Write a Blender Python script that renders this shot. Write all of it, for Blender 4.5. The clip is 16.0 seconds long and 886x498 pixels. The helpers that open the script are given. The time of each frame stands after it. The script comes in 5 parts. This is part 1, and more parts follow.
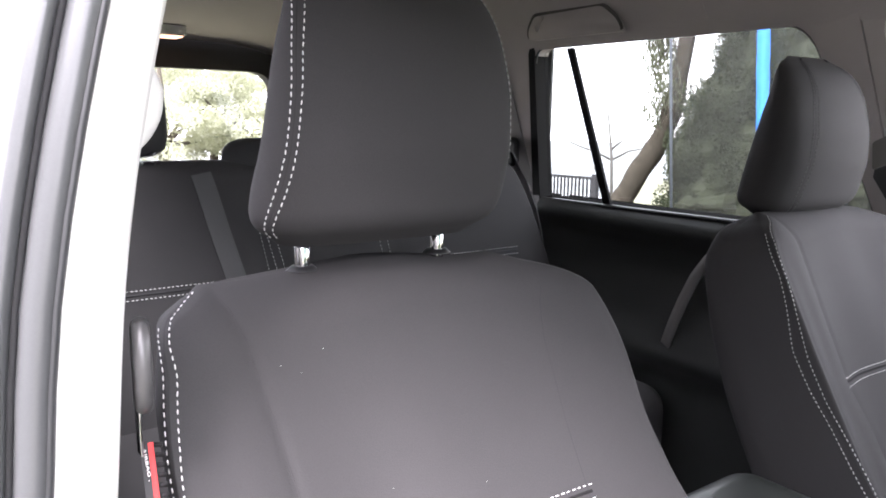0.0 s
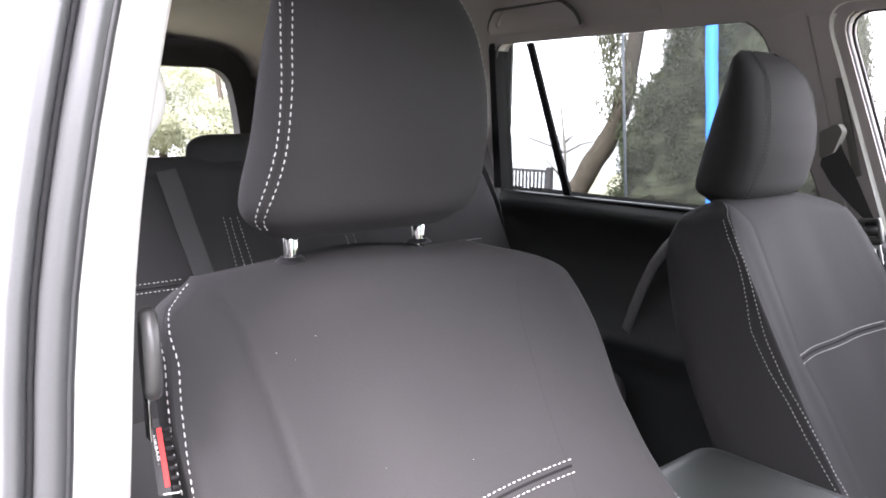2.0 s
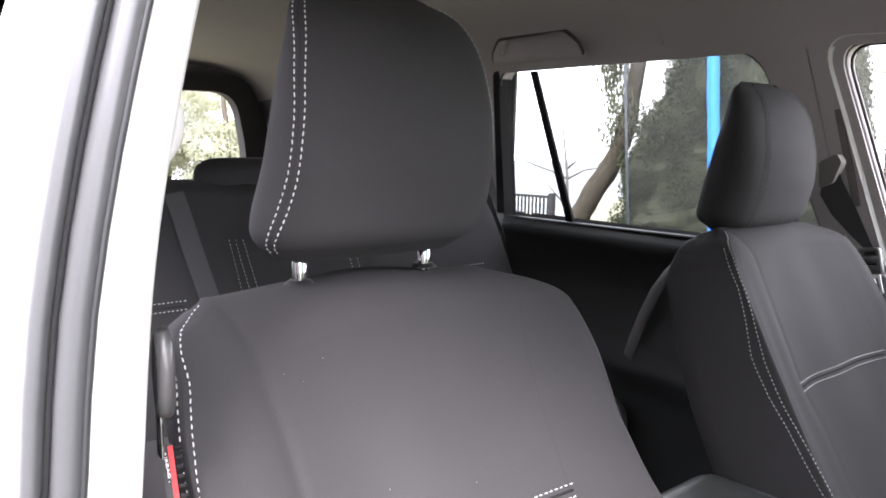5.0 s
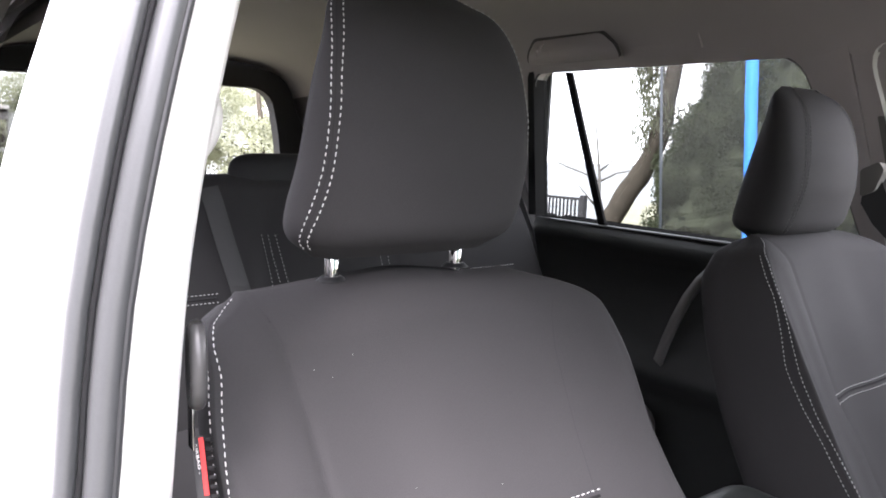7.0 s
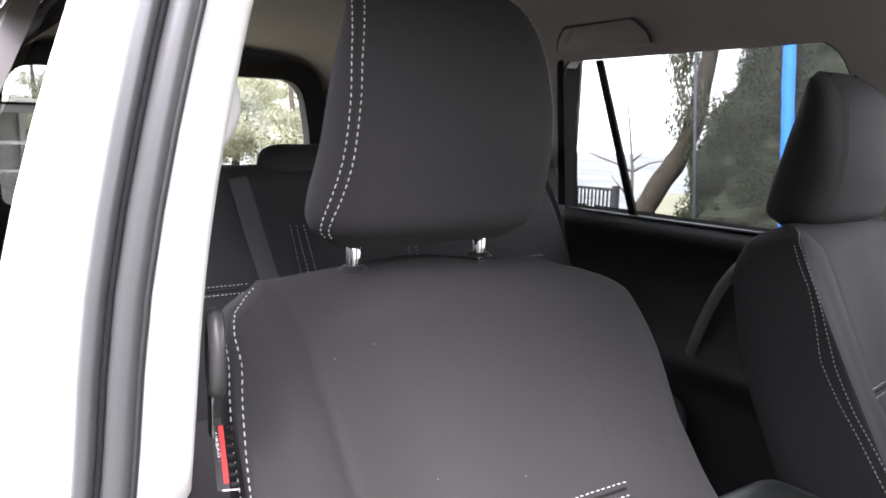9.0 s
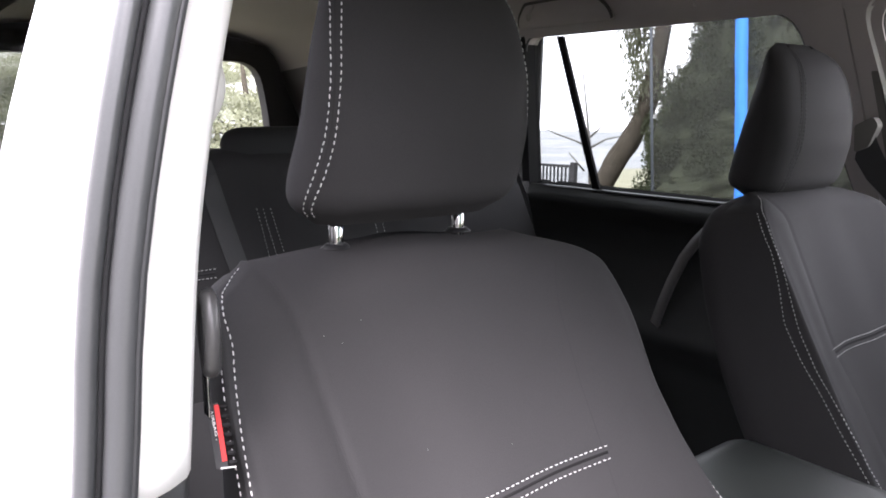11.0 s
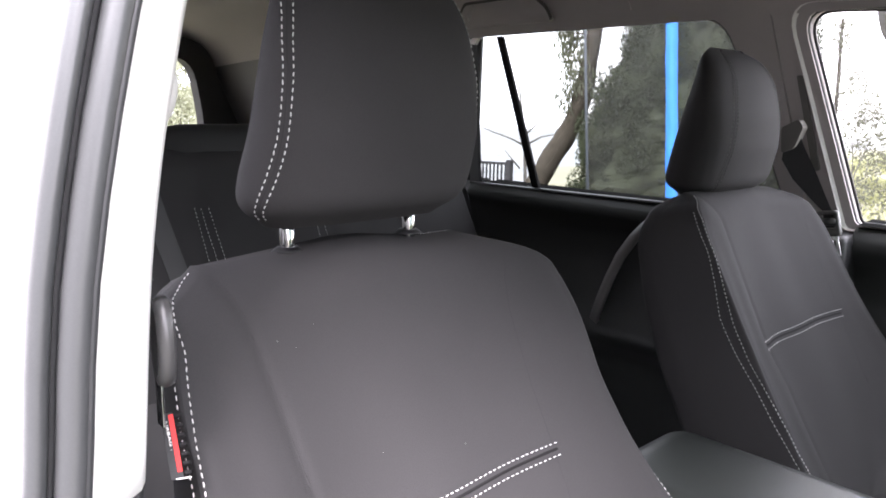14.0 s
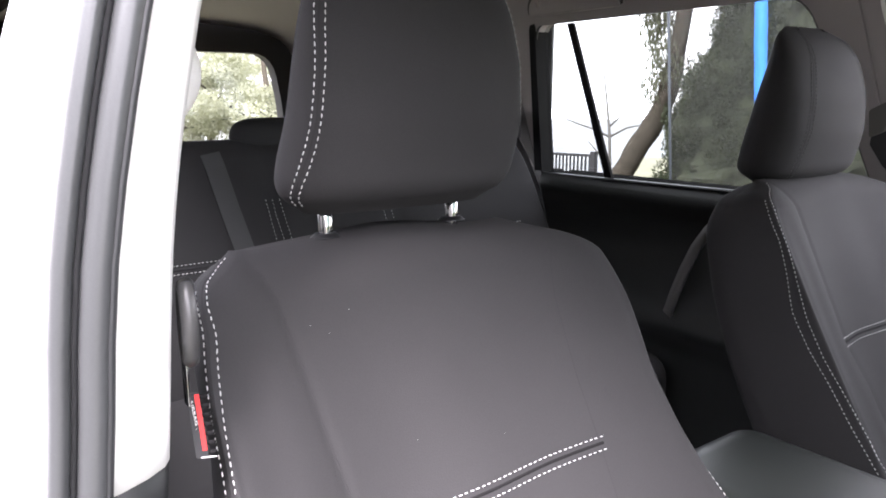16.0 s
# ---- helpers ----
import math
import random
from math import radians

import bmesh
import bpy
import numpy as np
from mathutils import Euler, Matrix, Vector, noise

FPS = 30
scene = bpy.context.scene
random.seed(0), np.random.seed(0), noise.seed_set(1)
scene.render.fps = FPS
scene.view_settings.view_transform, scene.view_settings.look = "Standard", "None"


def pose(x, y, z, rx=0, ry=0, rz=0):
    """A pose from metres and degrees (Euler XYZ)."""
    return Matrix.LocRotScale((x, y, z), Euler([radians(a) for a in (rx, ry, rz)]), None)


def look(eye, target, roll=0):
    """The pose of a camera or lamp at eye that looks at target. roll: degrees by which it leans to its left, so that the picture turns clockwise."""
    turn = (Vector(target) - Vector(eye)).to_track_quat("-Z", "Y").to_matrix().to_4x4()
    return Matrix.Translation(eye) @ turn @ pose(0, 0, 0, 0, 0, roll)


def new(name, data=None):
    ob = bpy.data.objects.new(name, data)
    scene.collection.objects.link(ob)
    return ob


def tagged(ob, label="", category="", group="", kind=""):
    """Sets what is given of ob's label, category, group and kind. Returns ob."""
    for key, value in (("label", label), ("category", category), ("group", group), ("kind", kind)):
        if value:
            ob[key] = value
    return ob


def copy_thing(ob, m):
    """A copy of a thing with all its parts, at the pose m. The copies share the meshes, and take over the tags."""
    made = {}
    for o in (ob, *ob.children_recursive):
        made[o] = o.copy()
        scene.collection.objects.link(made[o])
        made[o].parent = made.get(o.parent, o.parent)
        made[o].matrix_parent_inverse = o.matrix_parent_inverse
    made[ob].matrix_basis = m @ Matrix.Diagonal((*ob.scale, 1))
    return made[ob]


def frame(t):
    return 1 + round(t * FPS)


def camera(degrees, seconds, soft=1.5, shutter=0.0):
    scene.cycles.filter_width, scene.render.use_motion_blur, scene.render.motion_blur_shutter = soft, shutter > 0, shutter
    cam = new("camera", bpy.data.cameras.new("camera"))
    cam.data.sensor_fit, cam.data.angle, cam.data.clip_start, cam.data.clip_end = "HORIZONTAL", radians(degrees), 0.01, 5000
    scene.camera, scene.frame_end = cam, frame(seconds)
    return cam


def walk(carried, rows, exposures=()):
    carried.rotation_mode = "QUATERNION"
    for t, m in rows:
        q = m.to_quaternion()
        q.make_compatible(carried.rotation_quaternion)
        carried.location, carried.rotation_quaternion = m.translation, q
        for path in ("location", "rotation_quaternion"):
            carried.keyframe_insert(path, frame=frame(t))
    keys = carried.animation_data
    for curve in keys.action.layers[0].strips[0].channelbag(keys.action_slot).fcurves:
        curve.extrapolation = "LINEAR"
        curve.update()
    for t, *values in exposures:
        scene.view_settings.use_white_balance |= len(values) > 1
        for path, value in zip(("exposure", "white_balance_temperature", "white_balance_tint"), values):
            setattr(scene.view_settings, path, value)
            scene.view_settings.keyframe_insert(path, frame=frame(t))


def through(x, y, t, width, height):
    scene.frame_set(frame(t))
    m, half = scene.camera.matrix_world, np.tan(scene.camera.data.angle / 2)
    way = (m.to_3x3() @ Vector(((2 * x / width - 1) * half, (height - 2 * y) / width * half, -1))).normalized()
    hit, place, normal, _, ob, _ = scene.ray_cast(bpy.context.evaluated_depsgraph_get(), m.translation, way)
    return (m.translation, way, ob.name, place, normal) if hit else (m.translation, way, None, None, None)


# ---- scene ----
cam = camera(61.3, 16.0, soft=1.8)
PATH = [
    (0, (-0.72, -0.591, 1.428), (0.439, 1.002, 1.08), 0.8),
    (0.5, (-0.723, -0.598, 1.427), (0.453, 0.98, 1.071), 0.3),
    (1, (-0.72, -0.608, 1.427), (0.473, 0.955, 1.065), 0.4),
    (1.5, (-0.722, -0.608, 1.427), (0.489, 0.942, 1.063), 0.6),
    (2, (-0.757, -0.597, 1.427), (0.494, 0.92, 1.067), 0.3),
    (2.5, (-0.797, -0.59, 1.437), (0.59, 0.809, 1.089), 0.8),
    (3, (-0.796, -0.605, 1.436), (0.638, 0.751, 1.113), 1.3),
    (3.5, (-0.787, -0.609, 1.433), (0.6, 0.798, 1.125), 1.3),
    (4, (-0.78, -0.612, 1.432), (0.555, 0.847, 1.131), 0.8),
    (4.5, (-0.773, -0.608, 1.43), (0.522, 0.887, 1.131), 0.7),
    (5, (-0.769, -0.606, 1.43), (0.485, 0.923, 1.134), 0.9),
    (7.5, (-0.77, -0.602, 1.43), (0.409, 0.985, 1.128), 2.1),
    (8, (-0.77, -0.601, 1.43), (0.389, 1.0, 1.124), 2.1),
    (8.5, (-0.766, -0.602, 1.428), (0.374, 1.011, 1.117), 1.9),
    (9, (-0.759, -0.602, 1.427), (0.364, 1.021, 1.102), 1.6),
    (9.5, (-0.749, -0.613, 1.426), (0.367, 1.012, 1.087), 1.2),
    (10, (-0.736, -0.611, 1.42), (0.386, 1.007, 1.069), 1.0),
    (10.2, (-0.733, -0.612, 1.421), (0.387, 1.005, 1.058), 0.8),
    (12.3, (-0.879, -0.568, 1.425), (0.523, 0.807, 1.046), 2.5),
    (12.5, (-0.877, -0.572, 1.428), (0.538, 0.787, 1.043), 3.2),
    (13, (-0.848, -0.574, 1.426), (0.581, 0.771, 1.042), 3.1),
    (13.5, (-0.814, -0.582, 1.426), (0.577, 0.804, 1.047), 1.7),
    (14, (-0.793, -0.589, 1.428), (0.541, 0.853, 1.048), 0.9),
    (14.5, (-0.782, -0.598, 1.427), (0.492, 0.895, 1.043), 0.1),
    (15, (-0.772, -0.603, 1.422), (0.46, 0.924, 1.034), -0.5),
    (15.5, (-0.763, -0.606, 1.421), (0.426, 0.952, 1.024), -0.3),
    (16, (-0.754, -0.61, 1.42), (0.402, 0.973, 1.022), -0.2),
]
walk(cam, [(t, look(eye, target, roll)) for t, eye, target, roll in PATH], exposures=[(0.0, 3.79, 6300, 22), (2.0, 3.80, 6300, 22), (4.0, 3.68, 6300, 22), (5.0, 3.65, 6300, 22), (7.5, 3.44, 6300, 22), (9.0, 3.14, 6300, 22), (10.0, 3.01, 6300, 22), (12.5, 3.06, 6300, 22), (14.5, 3.38, 6300, 22), (16.0, 3.37, 6300, 22)])

# ---- light: a bright overcast day ----
world = bpy.data.worlds.new("sky")
scene.world = world
world.use_nodes = True
wn, wl = world.node_tree.nodes, world.node_tree.links
sky = wn.new("ShaderNodeTexSky")
sky.sky_type = "NISHITA"
sky.sun_disc = False
sky.sun_elevation = radians(50)
sky.sun_rotation = radians(220)
sky.air_density, sky.dust_density, sky.ozone_density = 1.0, 4.0, 1.0
# a bright cloud layer in front of the blue
cloud = wn.new("ShaderNodeMix")
cloud.data_type = "RGBA"
cloud.inputs[0].default_value = 0.85
wl.new(sky.outputs[0], cloud.inputs[6])
cloud.inputs[7].default_value = (9.0, 9.1, 9.3, 1)
wl.new(cloud.outputs[2], wn["Background"].inputs[0])
wn["Background"].inputs[1].default_value = 0.12
sun = new("sun", bpy.data.lights.new("sun", "SUN"))
sun.data.energy, sun.data.angle, sun.data.color = 2.3, radians(28), (1.0, 0.97, 0.95)
sun.matrix_world = look((-4.0, -1.6, 5.2), (0, 0, 0))


# ---- materials ----
def material(name, color, rough=0.6, metal=0.0, grain=0.0, grain_scale=400.0, stain=0.0, stain_scale=6.0, bump=0.0, spec=0.5):
    m = bpy.data.materials.new(name)
    m.use_nodes = True
    n, l = m.node_tree.nodes, m.node_tree.links
    b = n["Principled BSDF"]
    b.inputs["Roughness"].default_value, b.inputs["Metallic"].default_value = rough, metal
    b.inputs["Specular IOR Level"].default_value = spec
    b.inputs["Base Color"].default_value = (*color, 1)
    if grain or stain or bump:
        co = n.new("ShaderNodeTexCoord")
        fine = n.new("ShaderNodeTexNoise")
        fine.inputs["Scale"].default_value, fine.inputs["Detail"].default_value = grain_scale, 3
        wide = n.new("ShaderNodeTexNoise")
        wide.inputs["Scale"].default_value, wide.inputs["Detail"].default_value = stain_scale, 4
        l.new(co.outputs["Object"], fine.inputs[0])
        l.new(co.outputs["Object"], wide.inputs[0])
        dark = n.new("ShaderNodeMapRange")
        dark.inputs["To Min"].default_value, dark.inputs["To Max"].default_value = 1 - grain, 1 + grain
        l.new(fine.outputs[0], dark.inputs[0])
        dirt = n.new("ShaderNodeMapRange")
        dirt.inputs["To Min"].default_value, dirt.inputs["To Max"].default_value = 1 - stain, 1 + stain
        l.new(wide.outputs[0], dirt.inputs[0])
        both = n.new("ShaderNodeMath")
        both.operation = "MULTIPLY"
        l.new(dark.outputs[0], both.inputs[0])
        l.new(dirt.outputs[0], both.inputs[1])
        tint = n.new("ShaderNodeVectorMath")
        tint.operation = "SCALE"
        tint.inputs[0].default_value = color
        l.new(both.outputs[0], tint.inputs["Scale"])
        l.new(tint.outputs[0], b.inputs["Base Color"])
        if bump:
            relief = n.new("ShaderNodeBump")
            relief.inputs["Strength"].default_value, relief.inputs["Distance"].default_value = bump, 0.001
            l.new(fine.outputs[0], relief.inputs["Height"])
            l.new(relief.outputs[0], b.inputs["Normal"])
    return m


NEOPRENE = material("charcoal_neoprene", (0.034, 0.0330, 0.0338), 0.8, grain=0.16, grain_scale=900, stain=0.14, stain_scale=7, bump=0.25, spec=0.2)
SEAM = material("black_seam", (0.012, 0.012, 0.013), 0.7)
FOLD = material("charcoal_fold", (0.013, 0.0125, 0.013), 0.95, spec=0.1)
CREASE = material("charcoal_crease", (0.034, 0.033, 0.034), 0.9, spec=0.15)
THREAD = material("white_thread", (0.62, 0.61, 0.60), 0.7, grain=0.1, grain_scale=1500)
# white thread darkened for the shade on the passenger's headrest
SHADED_THREAD = material("shaded_thread", (0.10, 0.098, 0.096), 0.7, grain=0.1, grain_scale=1500)
CHROME = material("chrome", (0.55, 0.55, 0.56), 0.06, metal=1.0)
BLACK_PLASTIC = material("black_plastic", (0.013, 0.013, 0.014), 0.42, grain=0.1, bump=0.1)
GREY_PLASTIC = material("grey_plastic", (0.05, 0.05, 0.05), 0.3, grain=0.1, bump=0.1)
STEEL = material("brushed_steel", (0.85, 0.85, 0.85), 0.5, metal=0.4)
DARK_TRIM = material("dark_grey_trim", (0.019, 0.020, 0.020), 0.42, grain=0.15, grain_scale=1200, bump=0.3)
RUBBER = material("rubber_seal", (0.050, 0.052, 0.053), 0.30, grain=0.1, grain_scale=700, bump=0.1)
# the seal's rubber again, darkened for the side turned from the light
SEAL_SHADE = material("shaded_rubber", (0.022, 0.023, 0.024), 0.5, grain=0.1, grain_scale=700)
PAINT = material("white_car_paint", (0.85, 0.85, 0.86), 0.15)
PALE_TRIM = material("pale_grey_trim", (0.80, 0.79, 0.76), 0.6, grain=0.03, grain_scale=900, bump=0.1)
HEADLINER = material("headliner_cloth", (0.47, 0.438, 0.428), 0.95, grain=0.06, grain_scale=700, stain=0.04, bump=0.15)
QUARTER_TRIM = material("grey_quarter_trim", (0.20, 0.195, 0.19), 0.8, grain=0.05, grain_scale=700, bump=0.15)
DOOR_PAD = material("door_pad_vinyl", (0.025, 0.027, 0.026), 0.45, grain=0.12, grain_scale=1200, stain=0.06, bump=0.25)
LEDGE_FELT = material("black_ledge_felt", (0.012, 0.012, 0.012), 1.0, grain=0.2, grain_scale=900, spec=0.0)
TAIL_TRIM = material("charcoal_tailgate_trim", (0.060, 0.058, 0.057), 0.85, grain=0.1, bump=0.1, spec=0.2)
DULL_BLACK = material("dull_black_trim", (0.016, 0.016, 0.016), 0.9, grain=0.1, bump=0.1, spec=0.15)
CARPET = material("carpet", (0.012, 0.012, 0.012), 0.95, grain=0.4, grain_scale=500, bump=0.5)
WEBBING = material("belt_webbing", (0.035, 0.035, 0.036), 0.6, grain=0.2, grain_scale=900, bump=0.3)
PALE_BARK = material("brown_gum_bark", (0.030, 0.0275, 0.023), 0.95, grain=0.4, grain_scale=14, stain=0.4, stain_scale=2, bump=0.5, spec=0.05)
GREY_BARK = material("grey_bark", (0.11, 0.105, 0.10), 0.95, grain=0.3, grain_scale=18, spec=0.05)
BARK = material("bark", (0.040, 0.035, 0.028), 0.95, grain=0.45, grain_scale=18, stain=0.4, stain_scale=3, bump=0.6, spec=0.05)
def leaf_material(name, color, through):
    """Leaves that also let light through."""
    m = material(name, color, 0.9, stain=0.35, stain_scale=1.2, spec=0.1)
    n, l = m.node_tree.nodes, m.node_tree.links
    thin, mix = n.new("ShaderNodeBsdfTranslucent"), n.new("ShaderNodeMixShader")
    thin.inputs[0].default_value = (color[0] * 1.3, color[1] * 1.3, color[2], 1)
    mix.inputs[0].default_value = through
    l.new(n["Principled BSDF"].outputs[0], mix.inputs[1])
    l.new(thin.outputs[0], mix.inputs[2])
    l.new(mix.outputs[0], n["Material Output"].inputs[0])
    return m


LEAF_PALE = leaf_material("pale_gum_leaves", (0.24, 0.25, 0.14), 0.5)
LEAF_FAR = leaf_material("far_gum_leaves", (0.20, 0.21, 0.16), 0.45)
LEAF_DUSK = leaf_material("dusky_gum_leaves", (0.09, 0.094, 0.072), 0.4)
LEAF_DARK = leaf_material("cypress_leaves", (0.040, 0.047, 0.030), 0.35)
BLUE = material("blue_sleeve", (0.018, 0.15, 0.55), 0.6, grain=0.06, grain_scale=60, stain=0.05, stain_scale=9, bump=0.2)
IRON = material("dark_iron", (0.03, 0.03, 0.032), 0.7, spec=0.1)


def glass_material(name, tint, rough=0.0, sheen=0.03):
    m = bpy.data.materials.new(name)
    m.use_nodes = True
    n, l = m.node_tree.nodes, m.node_tree.links
    n.remove(n["Principled BSDF"])
    clear, gloss, mix = n.new("ShaderNodeBsdfTransparent"), n.new("ShaderNodeBsdfGlossy"), n.new("ShaderNodeMixShader")
    clear.inputs[0].default_value = (*tint, 1)
    gloss.inputs["Roughness"].default_value = rough
    mix.inputs[0].default_value = sheen
    l.new(clear.outputs[0], mix.inputs[1])
    l.new(gloss.outputs[0], mix.inputs[2])
    l.new(mix.outputs[0], n["Material Output"].inputs[0])
    return m


GLASS = glass_material("tinted_glass", (0.62, 0.64, 0.63))
GLASS_CLEAR = glass_material("clear_glass", (0.96, 0.97, 0.96))


# ---- building helpers ----
def part(name, bm, mat, parent=None, label="", smooth=True):
    me = bpy.data.meshes.new(name)
    bmesh.ops.recalc_face_normals(bm, faces=bm.faces)
    bm.to_mesh(me)
    bm.free()
    me.materials.append(mat)
    if smooth:
        for p in me.polygons:
            p.use_smooth = True
    ob = new(name, me)
    if parent:
        ob.parent = parent
    return tagged(ob, label)


def thing(name, label, category, place=(0, 0, 0), group="", kind=""):
    ob = new(name)
    ob.location = place
    ob.empty_display_size = 0.05
    return tagged(ob, label, category, group, kind)


def box(bm, lo, hi, bevel=0.0, segments=2):
    c = [(a + b) / 2 for a, b in zip(lo, hi)]
    d = [b - a for a, b in zip(lo, hi)]
    r = bmesh.ops.create_cube(bm, size=1, matrix=Matrix.Translation(c) @ Matrix.Diagonal((*d, 1)))
    if bevel:
        es = list({e for v in r["verts"] for e in v.link_edges})
        bmesh.ops.bevel(bm, geom=es, offset=bevel, segments=segments, affect="EDGES", profile=0.5)
    return bm


def sheet(bm, f, nu, nv, closed=False, cap=False):
    """A grid of points f(u, v), u and v from 0 to 1; closed joins u = 1 to u = 0."""
    rows = [[bm.verts.new(f(i / nu, j / nv)) for i in range(nu if closed else nu + 1)] for j in range(nv + 1)]
    w = nu if closed else nu + 1
    for j in range(nv):
        for i in range(nu):
            k = (i + 1) % w
            bm.faces.new((rows[j][i], rows[j][k], rows[j + 1][k], rows[j + 1][i]))
    if cap:
        bm.faces.new(rows[0])
        bm.faces.new(rows[-1])
    return rows


def tube(bm, pts, r, sides=8, taper=None):
    """A round bar along points, with closed ends; taper: the end radius."""
    pts = [Vector(p) for p in pts]
    rings = []
    side = None
    for i, p in enumerate(pts):
        d = (pts[min(i + 1, len(pts) - 1)] - pts[max(i - 1, 0)]).normalized()
        if side is None:
            side = d.orthogonal().normalized()
        side = (side - d * side.dot(d)).normalized()
        up = d.cross(side)
        rad = r if taper is None else r + (taper - r) * i / (len(pts) - 1)
        rings.append([bm.verts.new(p + rad * (math.cos(a) * side + math.sin(a) * up)) for a in (2 * math.pi * k / sides for k in range(sides))])
    for a, b in zip(rings, rings[1:]):
        for k in range(sides):
            bm.faces.new((a[k], a[(k + 1) % sides], b[(k + 1) % sides], b[k]))
    bm.faces.new(rings[0])
    bm.faces.new(rings[-1])


def ribbon(bm, pts, across, width, thick):
    """A flat strap along points; across: the way of its width."""
    pts = [Vector(p) for p in pts]
    rings = []
    for i, p in enumerate(pts):
        d = (pts[min(i + 1, len(pts) - 1)] - pts[max(i - 1, 0)]).normalized()
        a = Vector(across)
        a = (a - d * a.dot(d)).normalized()
        n = d.cross(a)
        rings.append([bm.verts.new(p + a * sx * width / 2 + n * sn * thick / 2) for sx, sn in ((-1, -1), (1, -1), (1, 1), (-1, 1))])
    for a, b in zip(rings, rings[1:]):
        for k in range(4):
            bm.faces.new((a[k], a[(k + 1) % 4], b[(k + 1) % 4], b[k]))
    bm.faces.new(rings[0])
    bm.faces.new(rings[-1])


def plate(bm, outline, thick, f):
    """A flat plate: outline of (a, b) pairs put in space by f(a, b, depth), depth 0 and thick."""
    front = [bm.verts.new(f(a, b, 0.0)) for a, b in outline]
    back = [bm.verts.new(f(a, b, thick)) for a, b in outline]
    bm.faces.new(front)
    bm.faces.new(back[::-1])
    n = len(outline)
    for i in range(n):
        bm.faces.new((front[i], back[i], back[(i + 1) % n], front[(i + 1) % n]))


def frame_ring(bm, outer, inner, thick, f):
    """A frame between two outlines with the same number of corners."""
    n = len(outer)
    rows = [[bm.verts.new(f(a, b, d)) for a, b in line] for line, d in ((outer, 0.0), (inner, 0.0), (inner, thick), (outer, thick))]
    for k in range(4):
        a, b = rows[k], rows[(k + 1) % 4]
        for i in range(n):
            bm.faces.new((a[i], a[(i + 1) % n], b[(i + 1) % n], b[i]))


def rounded(corners, radius, steps=5):
    """A polygon of (a, b) corners with round corners; radius: one for all or one for each."""
    out = []
    n = len(corners)
    radii = radius if isinstance(radius, (list, tuple)) else [radius] * n
    for i in range(n):
        p, c, q = (Vector(corners[k % n]) for k in (i - 1, i, i + 1))
        r = radii[i]
        a, b = c + (p - c).normalized() * r, c + (q - c).normalized() * r
        for k in range(steps + 1):
            t = k / steps
            out.append(tuple((1 - t) ** 2 * a + 2 * t * (1 - t) * c + t * t * b))
    return out


def lerp_table(table, x):
    for (x0, y0), (x1, y1) in zip(table, table[1:]):
        if x <= x1:
            t = max(0.0, (x - x0) / (x1 - x0))
            return y0 + (y1 - y0) * t
    return table[-1][1]


def smooth_table(table, x, h=0.02):
    return sum(lerp_table(table, x + k * h / 2) for k in (-2, -1, 0, 1, 2)) / 5


# ---- front seats with stitched covers ----
from mathutils.bvhtree import BVHTree

# Height against half-width, front, depth and bolster of the backrest.
BACK_WIDTH = [(0.55, 0.265), (0.80, 0.290), (0.88, 0.294), (0.95, 0.280), (1.03, 0.247), (1.08, 0.234), (1.14, 0.227), (1.20, 0.229), (1.23, 0.226),
              (1.25, 0.221), (1.268, 0.219), (1.280, 0.210), (1.288, 0.199), (1.294, 0.184), (1.300, 0.15)]
# the far edge of the cover stands a little wider than the near one
BACK_RIGHT = [(0.55, 1.05), (0.95, 1.095), (1.03, 1.095), (1.08, 1.075), (1.14, 1.05), (1.25, 1.04), (1.268, 1.02), (1.280, 0.94), (1.290, 0.84), (1.300, 0.75)]
BACK_FRONT = [(0.55, -0.33), (0.80, -0.285), (0.95, -0.20), (1.073, -0.133), (1.20, -0.072), (1.25, -0.052), (1.31, -0.032)]
BACK_DEPTH = [(0.55, 0.215), (0.90, 0.21), (1.10, 0.168), (1.22, 0.126), (1.26, 0.11), (1.31, 0.09)]
BOLSTER = [(0.55, 0.06), (0.80, 0.065), (0.95, 0.056), (1.08, 0.046), (1.20, 0.036), (1.24, 0.026), (1.27, 0.012), (1.31, 0.0)]
# the passenger's backrest, inner and outer half-width
INNER_WIDTH = [(0.55, 0.238), (0.80, 0.244), (0.90, 0.244), (0.95, 0.242), (1.03, 0.238), (1.08, 0.236), (1.14, 0.236), (1.20, 0.234), (1.23, 0.230),
               (1.25, 0.224), (1.268, 0.214), (1.280, 0.202), (1.288, 0.188), (1.294, 0.172), (1.300, 0.138)]
OUTER_WIDTH = [(0.55, 0.02), (0.79, 0.03), (0.81, 0.10), (0.83, 0.17), (0.855, 0.222), (0.89, 0.255), (0.935, 0.270), (0.97, 0.266), (1.03, 0.240), (1.08, 0.222), (1.14, 0.208), (1.20, 0.202), (1.23, 0.197),
               (1.25, 0.190), (1.268, 0.180), (1.280, 0.172), (1.288, 0.163), (1.294, 0.150), (1.300, 0.125)]
